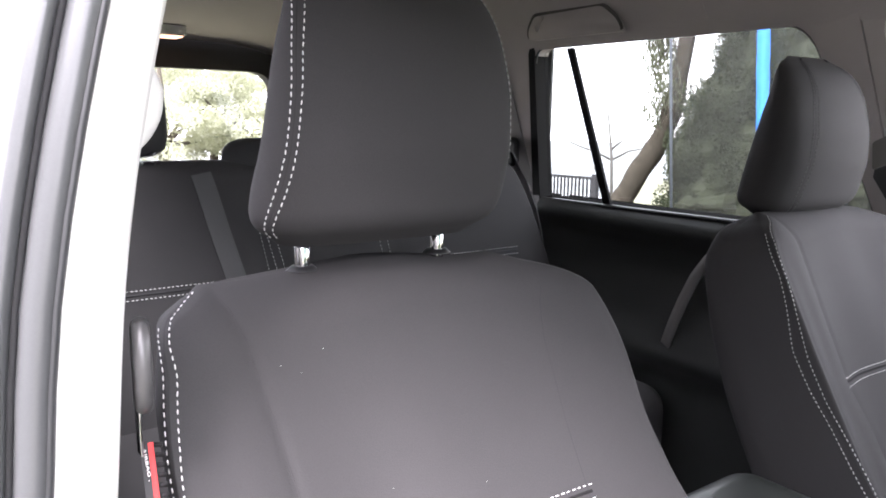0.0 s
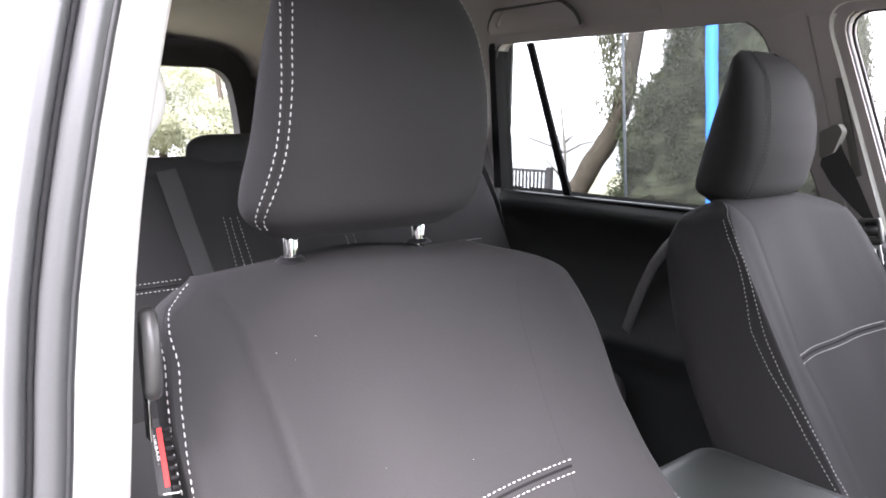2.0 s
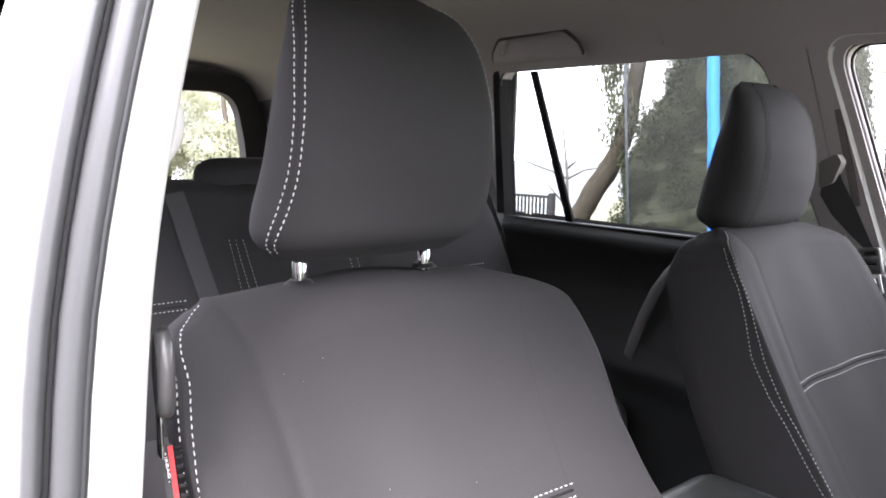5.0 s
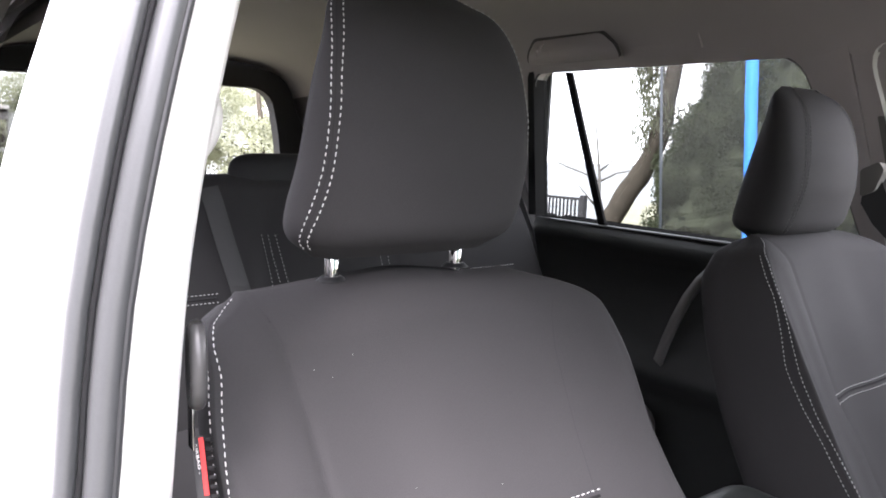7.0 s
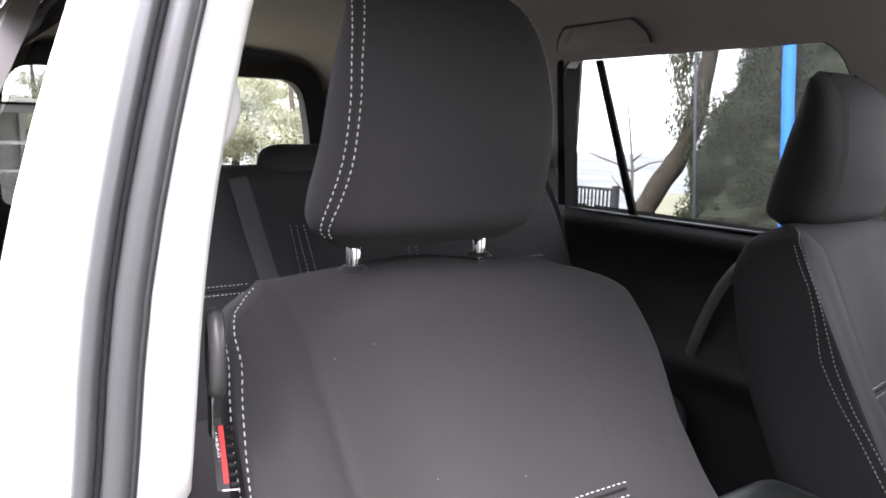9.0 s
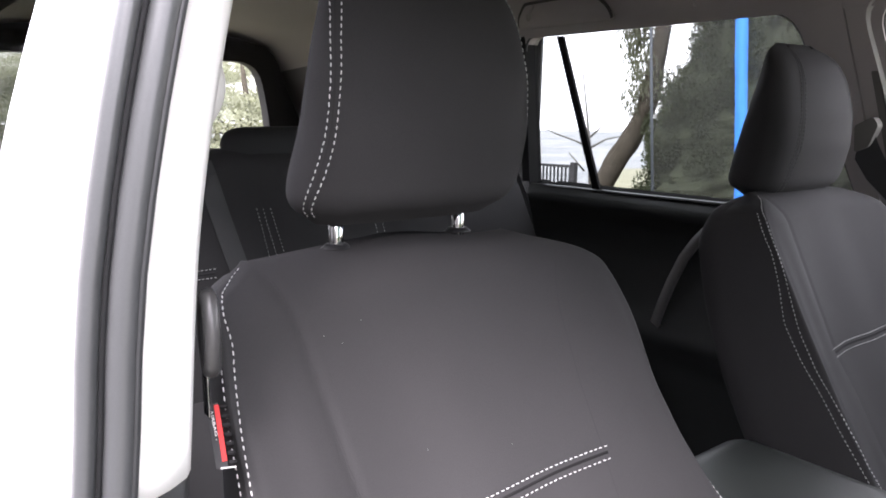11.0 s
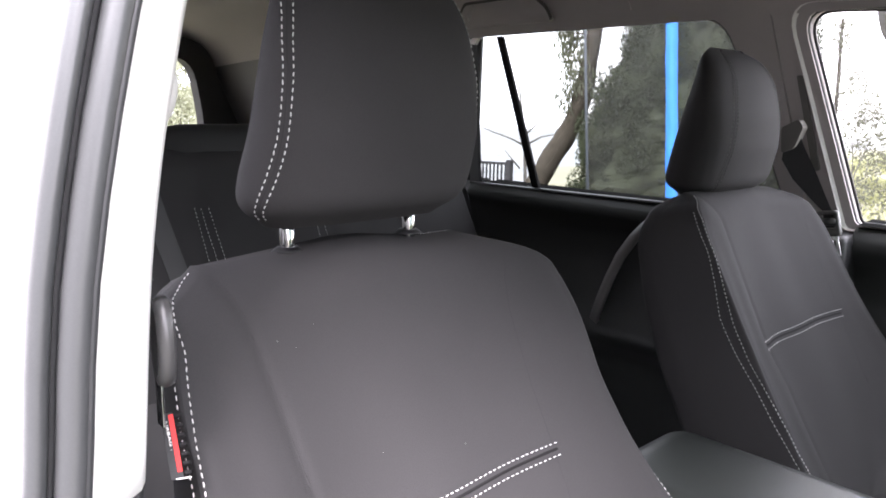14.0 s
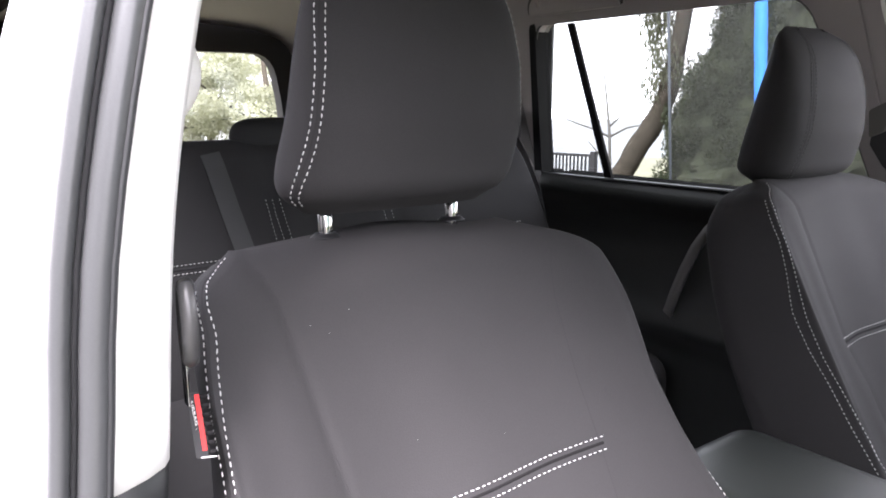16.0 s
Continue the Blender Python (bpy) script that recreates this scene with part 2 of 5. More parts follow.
DRIVER_EDGE = {
    "left": BACK_WIDTH, "right": [(z, w * lerp_table(BACK_RIGHT, z)) for z, w in BACK_WIDTH], "narrow": (0.22, 0.0), "fall": (0.016, 0.014), "depth": BACK_DEPTH,
    "front": [(0.90, 2.9), (0.96, 3.2), (1.0, 3.45), (1.05, 3.9), (1.11, 4.8), (1.15, 4.68), (1.18, 4.42), (1.20, 4.22), (1.23, 4.1), (1.25, 4.08), (1.262, 4.35), (1.272, 4.45), (1.280, 4.8), (1.288, 5.5)],
    "side": [(0.90, 3.6), (0.96, 4.0), (1.03, 4.65), (1.09, 5.2), (1.14, 5.26), (1.18, 5.12), (1.22, 4.87), (1.25, 4.82), (1.262, 5.08), (1.275, 5.45)],
    "panel": [(0.080, 0.80), (0.094, 0.95), (0.109, 1.0), (0.124, 1.10), (0.134, 1.154), (0.141, 1.20), (0.146, 1.225), (0.149, 1.243), (0.153, 1.265), (0.156, 1.278), (0.161, 1.287)],
    "cross": (-0.100, 0.158, 0.0, 0.0122), "thread": THREAD, "taper": 1.0,
    "head": ([(0.12, 4.7), (0.16, 4.45), (0.22, 4.1), (0.28, 3.84), (0.32, 3.68), (0.39, 3.5), (0.45, 3.38), (0.5, 3.28), (0.57, 3.2), (0.64, 3.25), (0.7, 3.45), (0.76, 3.75), (0.85, 4.1), (0.95, 4.3)],
             [(0.12, 4.3), (0.155, 4.05), (0.22, 3.7), (0.28, 3.4), (0.32, 3.25), (0.39, 3.12), (0.46, 2.98), (0.53, 2.87), (0.6, 2.8), (0.68, 2.86), (0.76, 2.95), (0.85, 3.1), (0.95, 3.3)])}
PASSENGER_EDGE = {
    "left": INNER_WIDTH, "right": OUTER_WIDTH, "narrow": (0.05, 0.26), "fall": (0.014, 0.030), "depth": [(0.55, 0.17), (0.90, 0.178), (1.00, 0.176), (1.10, 0.164), (1.22, 0.136), (1.26, 0.11), (1.31, 0.09)],
    "front": [(0.88, 3.3), (0.925, 3.7), (0.96, 4.35), (0.985, 4.65), (1.02, 4.85), (1.06, 5.05), (1.115, 5.08), (1.165, 4.93), (1.215, 4.6), (1.246, 4.65), (1.28, 4.9)],
    "side": [(0.88, 4.6), (0.933, 4.92), (0.98, 5.08), (1.03, 5.17), (1.07, 5.30), (1.12, 5.35), (1.15, 5.25), (1.18, 5.14), (1.22, 5.0), (1.275, 5.2)],
    "panel": [(0.105, 0.88), (0.108, 0.995), (0.132, 1.071), (0.132, 1.11), (0.136, 1.15), (0.142, 1.20), (0.147, 1.25), (0.152, 1.275)],
    "cross": (-0.130, 0.157, -0.005, 0.005), "thread": SHADED_THREAD, "taper": 0.4,
    "head": ([(0.12, 2.75), (0.28, 2.5), (0.42, 2.25), (0.54, 2.05), (0.67, 1.85), (0.87, 1.6)], [(0.12, 2.4), (0.28, 2.15), (0.42, 1.9), (0.54, 1.7), (0.67, 1.5), (0.87, 1.25)])}
for edge in (DRIVER_EDGE, PASSENGER_EDGE):
    edge["seam"] = [(z, x) for x, z in edge["panel"]]
EDGE = dict(DRIVER_EDGE)
BACK_RING = [(0.0, 0.0, 0.0), (0.30, 0.0, 0.0), (0.55, 0.0, -0.22), (0.78, 0.0, -0.55), (0.93, 0.0, -0.80), (0.985, 0.06, -0.85), (0.995, 0.36, -0.15),
             (0.965, 0.72, 0.0), (0.85, 0.96, 0.0), (0.48, 1.03, 0.0), (0.0, 1.05, 0.0)]


def ring_at(ring, u):
    """A point on a closed ring of (across, depth, swell) given by its right half; u from 0 to 1 begins at the middle of the front."""
    n = len(ring) - 1
    k = (u % 1.0) * 2 * n
    i = int(math.floor(k))
    t = k - i

    def knot(j):
        j %= 2 * n
        return Vector(ring[j]) if j <= n else Vector((-ring[2 * n - j][0], *ring[2 * n - j][1:]))

    a, b, c, d = (knot(i + o) for o in (-1, 0, 1, 2))
    return 0.5 * (2 * b + (c - a) * t + (2 * a - 5 * b + 4 * c - d) * t * t + (3 * b - a - 3 * c + d) * t ** 3)


BACK_OFF = 0.004


def back_z(v):
    return 0.58 + (1.300 - 0.58) * (1 - (1 - v) ** 1.7)


def back_point(u, v):
    """The backrest's skin: u round it, v from foot to top."""
    z = back_z(v)
    a, q, s = ring_at(BACK_RING, u)
    w, d = smooth_table(EDGE["right" if a > 0 else "left"], z, 0.012), smooth_table(EDGE["depth"], z)
    close = max(0.0, (z - 1.256) / 0.0445)
    shrink = math.sqrt(max(0.0, 1 - close * close))
    narrow = EDGE["narrow"][a > 0]
    x = w * a * (1.0 - (narrow - (narrow + 0.02) * min(1.0, max(0.0, (z - 1.262) / 0.03))) * max(0.0, q) ** 1.2 * (narrow > 0))
    y = q * d + s * smooth_table(BOLSTER, z, 0.04)
    y = 0.5 * d + (y - 0.5 * d) * (0.03 + 0.97 * shrink)
    # a soft valley along the panel seam
    if a < 0 and q < 0.3:
        d_seam = x + lerp_table(EDGE["seam"], z)
        y += 0.0024 * math.exp(-(d_seam / 0.0045) ** 2) - 0.0030 * math.exp(-((d_seam + 0.03) / 0.022) ** 2)
    # the cloth is drawn in a little round the posts and slack over the middle
    y += 0.004 * math.sin(x * 16 + 0.7) * math.sin(z * 11) * (1 - close if close < 1 else 0)
    dip = 0.005 * math.exp(-((x + BACK_OFF - 0.075) / 0.05) ** 2)
    z2 = z - dip * (1 - shrink)
    # the shoulders fall away towards the rear corners
    z2 -= EDGE["fall"][a > 0] * max(min(1.0, max(0.0, q) / 0.6), 0.5 * min(1.0, close)) * min(1.0, max(0.0, abs(x) - 0.02) / 0.12) * min(1.0, max(0.0, (z - 1.2) / 0.08))
    return Vector((BACK_OFF + x, smooth_table(BACK_FRONT, z, 0.05) + y, z2))


HEAD_WIDTH = [(1.318, 0.098), (1.326, 0.120), (1.34, 0.131), (1.36, 0.132), (1.40, 0.131), (1.45, 0.128), (1.48, 0.125), (1.50, 0.121), (1.52, 0.115), (1.54, 0.106), (1.553, 0.093), (1.561, 0.072), (1.565, 0.045)]
HEAD_FRONT = [(1.318, -0.018), (1.326, -0.040), (1.34, -0.053), (1.40, -0.065), (1.45, -0.063), (1.50, -0.050), (1.52, -0.041), (1.54, -0.026), (1.553, -0.01), (1.565, 0.012)]
HEAD_BACK = [(1.318, 0.035), (1.326, 0.055), (1.34, 0.067), (1.40, 0.058), (1.45, 0.046), (1.50, 0.034), (1.52, 0.030), (1.54, 0.025), (1.553, 0.02), (1.565, 0.014)]
# how much the pad narrows towards its rear, and how its far lower corner is rounded off
HEAD_TAPER = [(1.318, 0.0), (1.36, 0.0), (1.40, 0.17), (1.44, 0.27), (1.48, 0.43), (1.50, 0.50), (1.53, 0.50), (1.565, 0.2)]
HEAD_FAR = [(1.318, 0.84), (1.335, 0.90), (1.36, 0.945), (1.40, 0.975), (1.45, 0.985), (1.565, 1.0)]
HEAD_RING = [(0.0, 0.0, 0.0), (0.35, 0.015, 0.0), (0.62, 0.05, 0.0), (0.82, 0.11, 0.0), (0.95, 0.23, 0.0), (1.0, 0.40, 0.0), (0.94, 0.62, 0.0), (0.76, 0.87, 0.0), (0.42, 0.99, 0.0), (0.0, 1.0, 0.0)]


def head_point(u, v):
    z = 1.318 + 0.247 * (0.5 - 0.5 * math.cos(math.pi * min(max(v, 0.0), 1.0)))
    a, q, s = ring_at(HEAD_RING, u)
    f, b = smooth_table(HEAD_FRONT, z, 0.008), smooth_table(HEAD_BACK, z, 0.008)
    a *= 1 - EDGE["taper"] * smooth_table(HEAD_TAPER, z, 0.02) * max(0.0, q - 0.12)
    if a > 0:
        a *= smooth_table(HEAD_FAR, z, 0.01)
    else:
        a *= 1 + 0.03 * math.exp(-((z - 1.47) / 0.05) ** 2)
    return Vector((smooth_table(HEAD_WIDTH, z, 0.008) * a, f + (b - f) * q, z))


def skin_normal(f, u, v):
    e = 0.004
    n = (f(u + e, v) - f(u - e, v)).cross(f(u, min(v + e, 1)) - f(u, max(v - e, 0)))
    return n.normalized() if n.length else Vector((0, 0, 1))


def skin_path(f, path, centre):
    """Points and outward normals along a path of (u, v) on a skin."""
    out = []
    for (u0, v0), (u1, v1) in zip(path, path[1:]):
        for k in range(24):
            p = (u0 + (u1 - u0) * k / 24, v0 + (v1 - v0) * k / 24)
            c, n = f(*p), skin_normal(f, *p)
            out.append((c, n if n.dot(c - Vector((centre[0], centre[1], c.z))) > 0 else -n))
    return out


def front_path(tree, path):
    """Points and normals where a path of (x, z) meets the front of a mesh."""
    out = []
    for (x0, z0), (x1, z1) in zip(path, path[1:]):
        for k in range(24):
            hit = tree.ray_cast(Vector((x0 + (x1 - x0) * k / 24, -2.0, z0 + (z1 - z0) * k / 24)), Vector((0, 1, 0)))
            if hit[0]:
                out.append((hit[0], hit[1] if hit[1].y < 0 else -hit[1]))
    return out


def stitches(bm, line, pitch=0.0064, length=0.0042, thick=0.00105, lift=0.0004):
    """Dashes of thread along a line of points and normals."""
    run, want = 0.0, 0.0
    for (p, n), (q, _) in zip(line, line[1:]):
        run += (q - p).length
        if run >= want and (q - p).length > 1e-6:
            want += pitch
            d = (q - p).normalized()
            s = d.cross(n).normalized()
            c = p + n * lift
            half = length * (0.45 + 0.1 * random.random())
            d = (d + s * random.uniform(-0.12, 0.12)).normalized()
            ends = [bm.verts.new(c + d * (k * half)) for k in (-1, 1)]
            rings = [[bm.verts.new(c + d * (k * half * 0.6) + s * (a * thick / 2) + n * (b * thick / 2)) for a, b in ((-1, 0), (0, 1), (1, 0), (0, -1))] for k in (-1, 1)]
            for k in range(4):
                j = (k + 1) % 4
                bm.faces.new((ends[0], rings[0][k], rings[0][j]))
                bm.faces.new((rings[0][k], rings[1][k], rings[1][j], rings[0][j]))
                bm.faces.new((ends[1], rings[1][j], rings[1][k]))


def seam(bm, line, r=0.0014, sink=0.0):
    tube(bm, [p - n * sink for p, n in line[::4]], r, 6)


def edge_line(s, mix, v0, v1, n=48):
    """A line up the backrest's edge and over the shoulder, between the front row (0) and the side row (1)."""
    out = []
    for k in range(n + 1):
        v = v0 + (v1 - v0) * k / n
        a, b = smooth_table(EDGE["front"], back_z(v), 0.006), smooth_table(EDGE["side"], back_z(v), 0.006)
        out.append((s * (a + (b - a) * mix + (1.1 if s > 0 else 0.0)) / 20, v))
    return out


def head_line(s, row, v0, v1, n=32):
    """A line up the headrest: row 0 the outer, 1 the inner, 0.5 between them; it sweeps outwards towards its lower corner."""
    out = []
    for k in range(n + 1):
        v = v0 + (v1 - v0) * k / n
        a, b = (smooth_table(line, v, 0.06) for line in EDGE["head"])
        out.append((s * (a + (b - a) * row + (0.8 if s > 0 else 0.0)) / 18, v))
    return out


def padded(bm, lo, hi, r, crown=0.0, nx=16, ny=16):
    """An upholstered block: a box with round edges whose top swells by crown."""
    box(bm, lo, hi, r, 5)
    if crown:
        bmesh.ops.subdivide_edges(bm, edges=[e for e in bm.edges if e.calc_length() > 0.08], cuts=7, use_grid_fill=True)
        for v in bm.verts:
            ex, ey = (2 * (v.co.x - lo[0]) / (hi[0] - lo[0]) - 1), (2 * (v.co.y - lo[1]) / (hi[1] - lo[1]) - 1)
            if v.co.z > lo[2] + 0.6 * (hi[2] - lo[2]):
                v.co.z += crown * max(0, 1 - ex * ex) * max(0, 1 - ey * ey)


def front_seat(name, place, label, head_dx=0.0, head_dy=0.0, head_dz=0.0):
    seat = thing(name, label, "car seat", place, group="front car seats")
    bm = bmesh.new()
    sheet(bm, back_point, 240, 110, closed=True, cap=True)
    bm.normal_update()
    tree = BVHTree.FromBMesh(bm)
    back = part("backrest", bm, NEOPRENE, seat)
    bm = bmesh.new()
    sheet(bm, head_point, 96, 56, closed=True, cap=True)
    head = part("headrest", bm, NEOPRENE, seat)
    head.location = (head_dx + 0.012, head_dy, head_dz)
    for s in (-1, 1):
        for u, top in ((0.0, 0.95), (1.0, 0.86)):
            bm = bmesh.new()
            stitches(bm, skin_path(back_point, edge_line(s, u, 0.05, top), (BACK_OFF, 0.05)))
            part("contrast_thread", bm, THREAD, back, "white contrast stitching")
        bm = bmesh.new()
        seam(bm, skin_path(back_point, edge_line(s, 0.5, 0.05, 0.93), (BACK_OFF, 0.05)), 0.0014, 0.0010)
        part("edge_seam", bm, CREASE, back)
        bm = bmesh.new()
        panel = EDGE["panel"]
        if s > 0:
            panel = [(0.150, 0.95), (0.147, 1.088), (0.144, 1.144), (0.146, 1.218), (0.152, 1.248), (0.160, 1.267)]
        seam(bm, front_path(tree, [(BACK_OFF + s * x, z) for x, z in panel]), 0.0010, 0.0008)
        part("panel_seam", bm, CREASE, back)
        for u in (0, 1):
            bm = bmesh.new()
            stitches(bm, skin_path(head_point, head_line(s, u, 0.13, 0.93), (0, 0.0)))
            part("contrast_thread", bm, EDGE["thread"], head, "contrast stitching")
        bm = bmesh.new()
        seam(bm, skin_path(head_point, head_line(s, 0.5, 0.11, 0.94), (0, 0.0)), 0.0013, 0.0010)
        part("edge_seam", bm, CREASE, head)
        bm = bmesh.new()
        tube(bm, [(s * 0.072, 0.0, 1.24), (s * 0.072, 0.0, 1.36 + head_dz)], 0.0068, 20)
        post = part("headrest_post", bm, CHROME, seat, "polished steel headrest post")
        bm = bmesh.new()
        if s > 0:
            for k in range(2):
                box(bm, (s * 0.072 - 0.0082, -0.0075, 1.313 + 0.011 * k), (s * 0.072 - 0.004, -0.002, 1.316 + 0.011 * k))
            part("notch", bm, BLACK_PLASTIC, post)
        else:
            bm.free()
        bm = bmesh.new()
        sheet(bm, lambda u, v: Vector((s * 0.072 + (0.0150 - 0.005 * v) * math.cos(2 * math.pi * u), (0.0125 - 0.004 * v) * math.sin(2 * math.pi * u), (1.2945 if s < 0 else 1.2965) + 0.004 * v)), 24, 4, closed=True, cap=True)
        part("post_guide", bm, BLACK_PLASTIC, seat, "black oval post guide")
    x0, x1, drop_z, rise_z = EDGE["cross"]
    for drop in (0.0, 0.0115):
        bm = bmesh.new()
        stitches(bm, front_path(tree, [(x0 + (x1 - x0) * k / 16, 1.0742 + drop_z + rise_z * k / 16 - 0.002 * math.sin(math.pi * k / 16) - drop) for k in range(17)]))
        part("contrast_thread", bm, THREAD, back, "white contrast stitching")
    bm = bmesh.new()
    seam(bm, front_path(tree, [(x0 + (x1 - x0) * k / 16, 1.0685 + drop_z + rise_z * k / 16 - 0.002 * math.sin(math.pi * k / 16)) for k in range(17)]), 0.0022, 0.0014)
    part("cross_seam", bm, FOLD, back)
    bm = bmesh.new()
    padded(bm, (-0.25, -0.80, 0.64), (0.28, -0.24, 0.80), 0.045, 0.02)
    part("cushion", bm, NEOPRENE, seat)
    bm = bmesh.new()
    box(bm, (-0.2, -0.7, 0.424), (0.2, -0.15, 0.64), 0.01)
    part("seat_base", bm, BLACK_PLASTIC, seat)
    return seat


driver_seat = front_seat("driver_seat", (-0.37, 0.0, 0.0), "charcoal neoprene covered front seat with raised headrest and white stitching")
EDGE.update(PASSENGER_EDGE)
passenger_seat = front_seat("passenger_seat", (0.475, 0.036, 0.0), "charcoal neoprene covered front seat with lowered headrest and white stitching", -0.020, 0.016, -0.036)

# pale lint on the driver's seat cover
lint_tree = BVHTree.FromObject(next(o for o in driver_seat.children if o.name.startswith("backrest")), bpy.context.evaluated_depsgraph_get())
bm = bmesh.new()
random.seed(5)
for k in range(6):
    if k < 3:
        x, z = random.gauss(-0.105, 0.016), random.gauss(1.245, 0.008)
    else:
        x, z = random.uniform(-0.19, 0.12), random.uniform(1.08, 1.27)
    hit = lint_tree.ray_cast(Vector((x, -2, z)), Vector((0, 1, 0)))
    if hit[0]:
        r = random.uniform(0.0002, 0.0003)
        tube(bm, [hit[0] + Vector((-r, -0.0003, 0)), hit[0] + Vector((r, -0.0003, random.uniform(-r, r)))], r * 0.6, 5)
lint = tagged(part("lint", bm, THREAD), "scattered pale lint specks on the seat cover", "lint", kind="stuff")
lint.location = driver_seat.location

# cloth tag sewn into the side of the driver's seat cover
TAG_RED = material("red_tag_print", (0.5, 0.022, 0.02), 0.7, grain=0.1, grain_scale=900)
tag = thing("cloth_tag", "black cloth tag with red and white print on the seat", "tag", (-0.605, -0.128, 1.2))


def tag_point(a, b, d):
    """The tag stands out sideways from the seam; a: outwards, b: up."""
    return Vector((-a + 0.02 * b, -d + 0.36 * b + 0.0002 * math.sin(b * 160) + 0.12 * a, b))


bm = bmesh.new()
plate(bm, rounded([(0.0, -0.020), (0.0080, -0.019), (0.0080, 0.022), (0.0, 0.022)], 0.001), 0.0006, lambda a, b, d: tag_point(a, b, d - 0.0006))
part("tag_cloth", bm, SEAM, tag, smooth=False)
bm = bmesh.new()
plate(bm, [(0.0002, -0.015), (0.0033, -0.015), (0.0033, 0.021), (0.0002, 0.021)], 0.0004, tag_point)
part("red_bar", bm, TAG_RED, tag, "red printed bar", smooth=False)
bm = bmesh.new()
for b0, b1 in ((-0.014, -0.009), (-0.007, 0.001), (0.003, 0.011), (0.013, 0.020)):
    plate(bm, [(0.0010, b0), (0.0016, b0), (0.0016, b1), (0.0010, b1)], 0.0007, tag_point)
part("dark_print", bm, material("dark_red_print", (0.35, 0.02, 0.02), 0.7), tag, "dark printed bars on the red", smooth=False)
bm = bmesh.new()
plate(bm, [(-0.005, -0.0203), (0.005, -0.0192), (0.005, -0.0187), (-0.005, -0.0198)], 0.0007, tag_point)
part("hem_thread", bm, THREAD, tag, "white hem thread", smooth=False)
words = bpy.data.curves.new("lettering", "FONT")
words.body, words.size, words.extrude = "AIRBAG SAFE", 0.0052, 0.0001
words.materials.append(THREAD)
lettering = new("lettering", words)
lettering.parent = tag
lettering.matrix_basis = Matrix.Translation((-0.0066, 0.0054, 0.019)) @ Matrix(((-0.02, 0.5, 0, 0), (-0.36, -0.07, -1, 0), (-0.95, 0.0, 0, 0), (0, 0, 0, 1)))
tagged(lettering, "white printed lettering")
for k in range(7):
    bm = bmesh.new()
    tube(bm, [(0.006, 0.001 - 0.0060 * (k - 3) * 0.36, -0.0060 * (k - 3)), (0.001, 0.0012 - 0.0060 * (k - 3) * 0.36, -0.0060 * (k - 3) + 0.001)], 0.0017, 6)
    part("gather", bm, FOLD, tag)


# ---- car shell ----
MID = 0.05
FLOOR = 0.42


def side_x(z):
    """The inside of the cabin's side, measured out from the middle line."""
    return smooth_table([(0.4, 0.70), (1.0, 0.74), (1.20, 0.756), (1.60, 0.587), (1.68, 0.54), (1.76, 0.46)], z, 0.01)


def cabin_side(y, z, depth=0.0, s=1):
    return Vector((MID + s * (side_x(z) + depth), y, z))


bm = bmesh.new()
box(bm, (MID - 0.8, -1.6, FLOOR - 0.04), (MID + 0.8, 2.4, FLOOR))
floor = tagged(part("floor", bm, CARPET, smooth=False), "dark carpeted car floor", "floor", kind="structure")


def roof_point(u, v):
    x = -0.585 + 1.17 * u
    y = -0.85 + 3.2 * v
    e = abs(x) / 0.585
    z = 1.745 - 0.03 * e ** 2 - 0.115 * e ** 9 - 0.03 * max(0, (y - 1.2)) ** 2 - 0.12 * max(0, -0.3 - y) ** 2
    return Vector((MID + x, y, z))


bm = bmesh.new()
sheet(bm, roof_point, 48, 32)
sheet(bm, lambda u, v: roof_point(u, v) + Vector((0, 0, 0.05)), 48, 32)
tagged(part("ceiling", bm, HEADLINER), "beige-grey cloth headliner of the car roof", "headliner", kind="structure")
ROOF_PAINT = bmesh.new()
sheet(ROOF_PAINT, lambda u, v: roof_point(u, v) * 1.0 + Vector(((u - 0.5) * 0.12, 0, 0.075)), 24, 16)
tagged(part("roof_skin", ROOF_PAINT, PAINT), "white painted car roof", "car roof", kind="structure")

# passenger side wall: lower door trim, then frames round the windows
bm = bmesh.new()


def door_trim(y, z, d):
    """The door's inner skin, with a padded sill, a scooped middle and a pocket below."""
    swell = 0.03 * math.exp(-((z - 1.165) / 0.03) ** 2) - 0.02 * math.exp(-((z - 1.05) / 0.06) ** 2) + 0.035 * math.exp(-((z - 0.86) / 0.045) ** 2)
    return cabin_side(y, z, d - (swell if d < 0.05 else 0.0))


for d in (0.0, 0.11):
    sheet(bm, lambda u, v: door_trim(-1.4 + 1.33 * u, 0.42 + 0.782 * v, d), 20, 44)
tagged(part("door_front_left", bm, DOOR_PAD), "dark grey front door trim with padded sill", "door trim", kind="structure")
bm = bmesh.new()
for d in (0.0, 0.11):
    sheet(bm, lambda u, v: door_trim(-0.02 + 1.03 * u, 0.42 + 0.782 * v, d), 20, 44)
tagged(part("door_rear_left", bm, DOOR_PAD), "dark grey rear door trim with padded sill", "door trim", kind="structure")
bm = bmesh.new()
box(bm, (MID + 0.69, -0.075, 0.42), (MID + 0.80, -0.015, 1.19), 0.015)
tagged(part("pillar_left_lower", bm, BLACK_PLASTIC), "black lower door pillar trim", "pillar trim", kind="structure")
bm = bmesh.new()
for d in (0.0, 0.09):
    sheet(bm, lambda u, v: cabin_side(1.012 + 1.34 * u, 0.42 + 0.785 * v, d - 0.01), 12, 12)
tagged(part("cargo_side_left", bm, DARK_TRIM), "dark grey cargo side trim", "side trim", kind="structure")

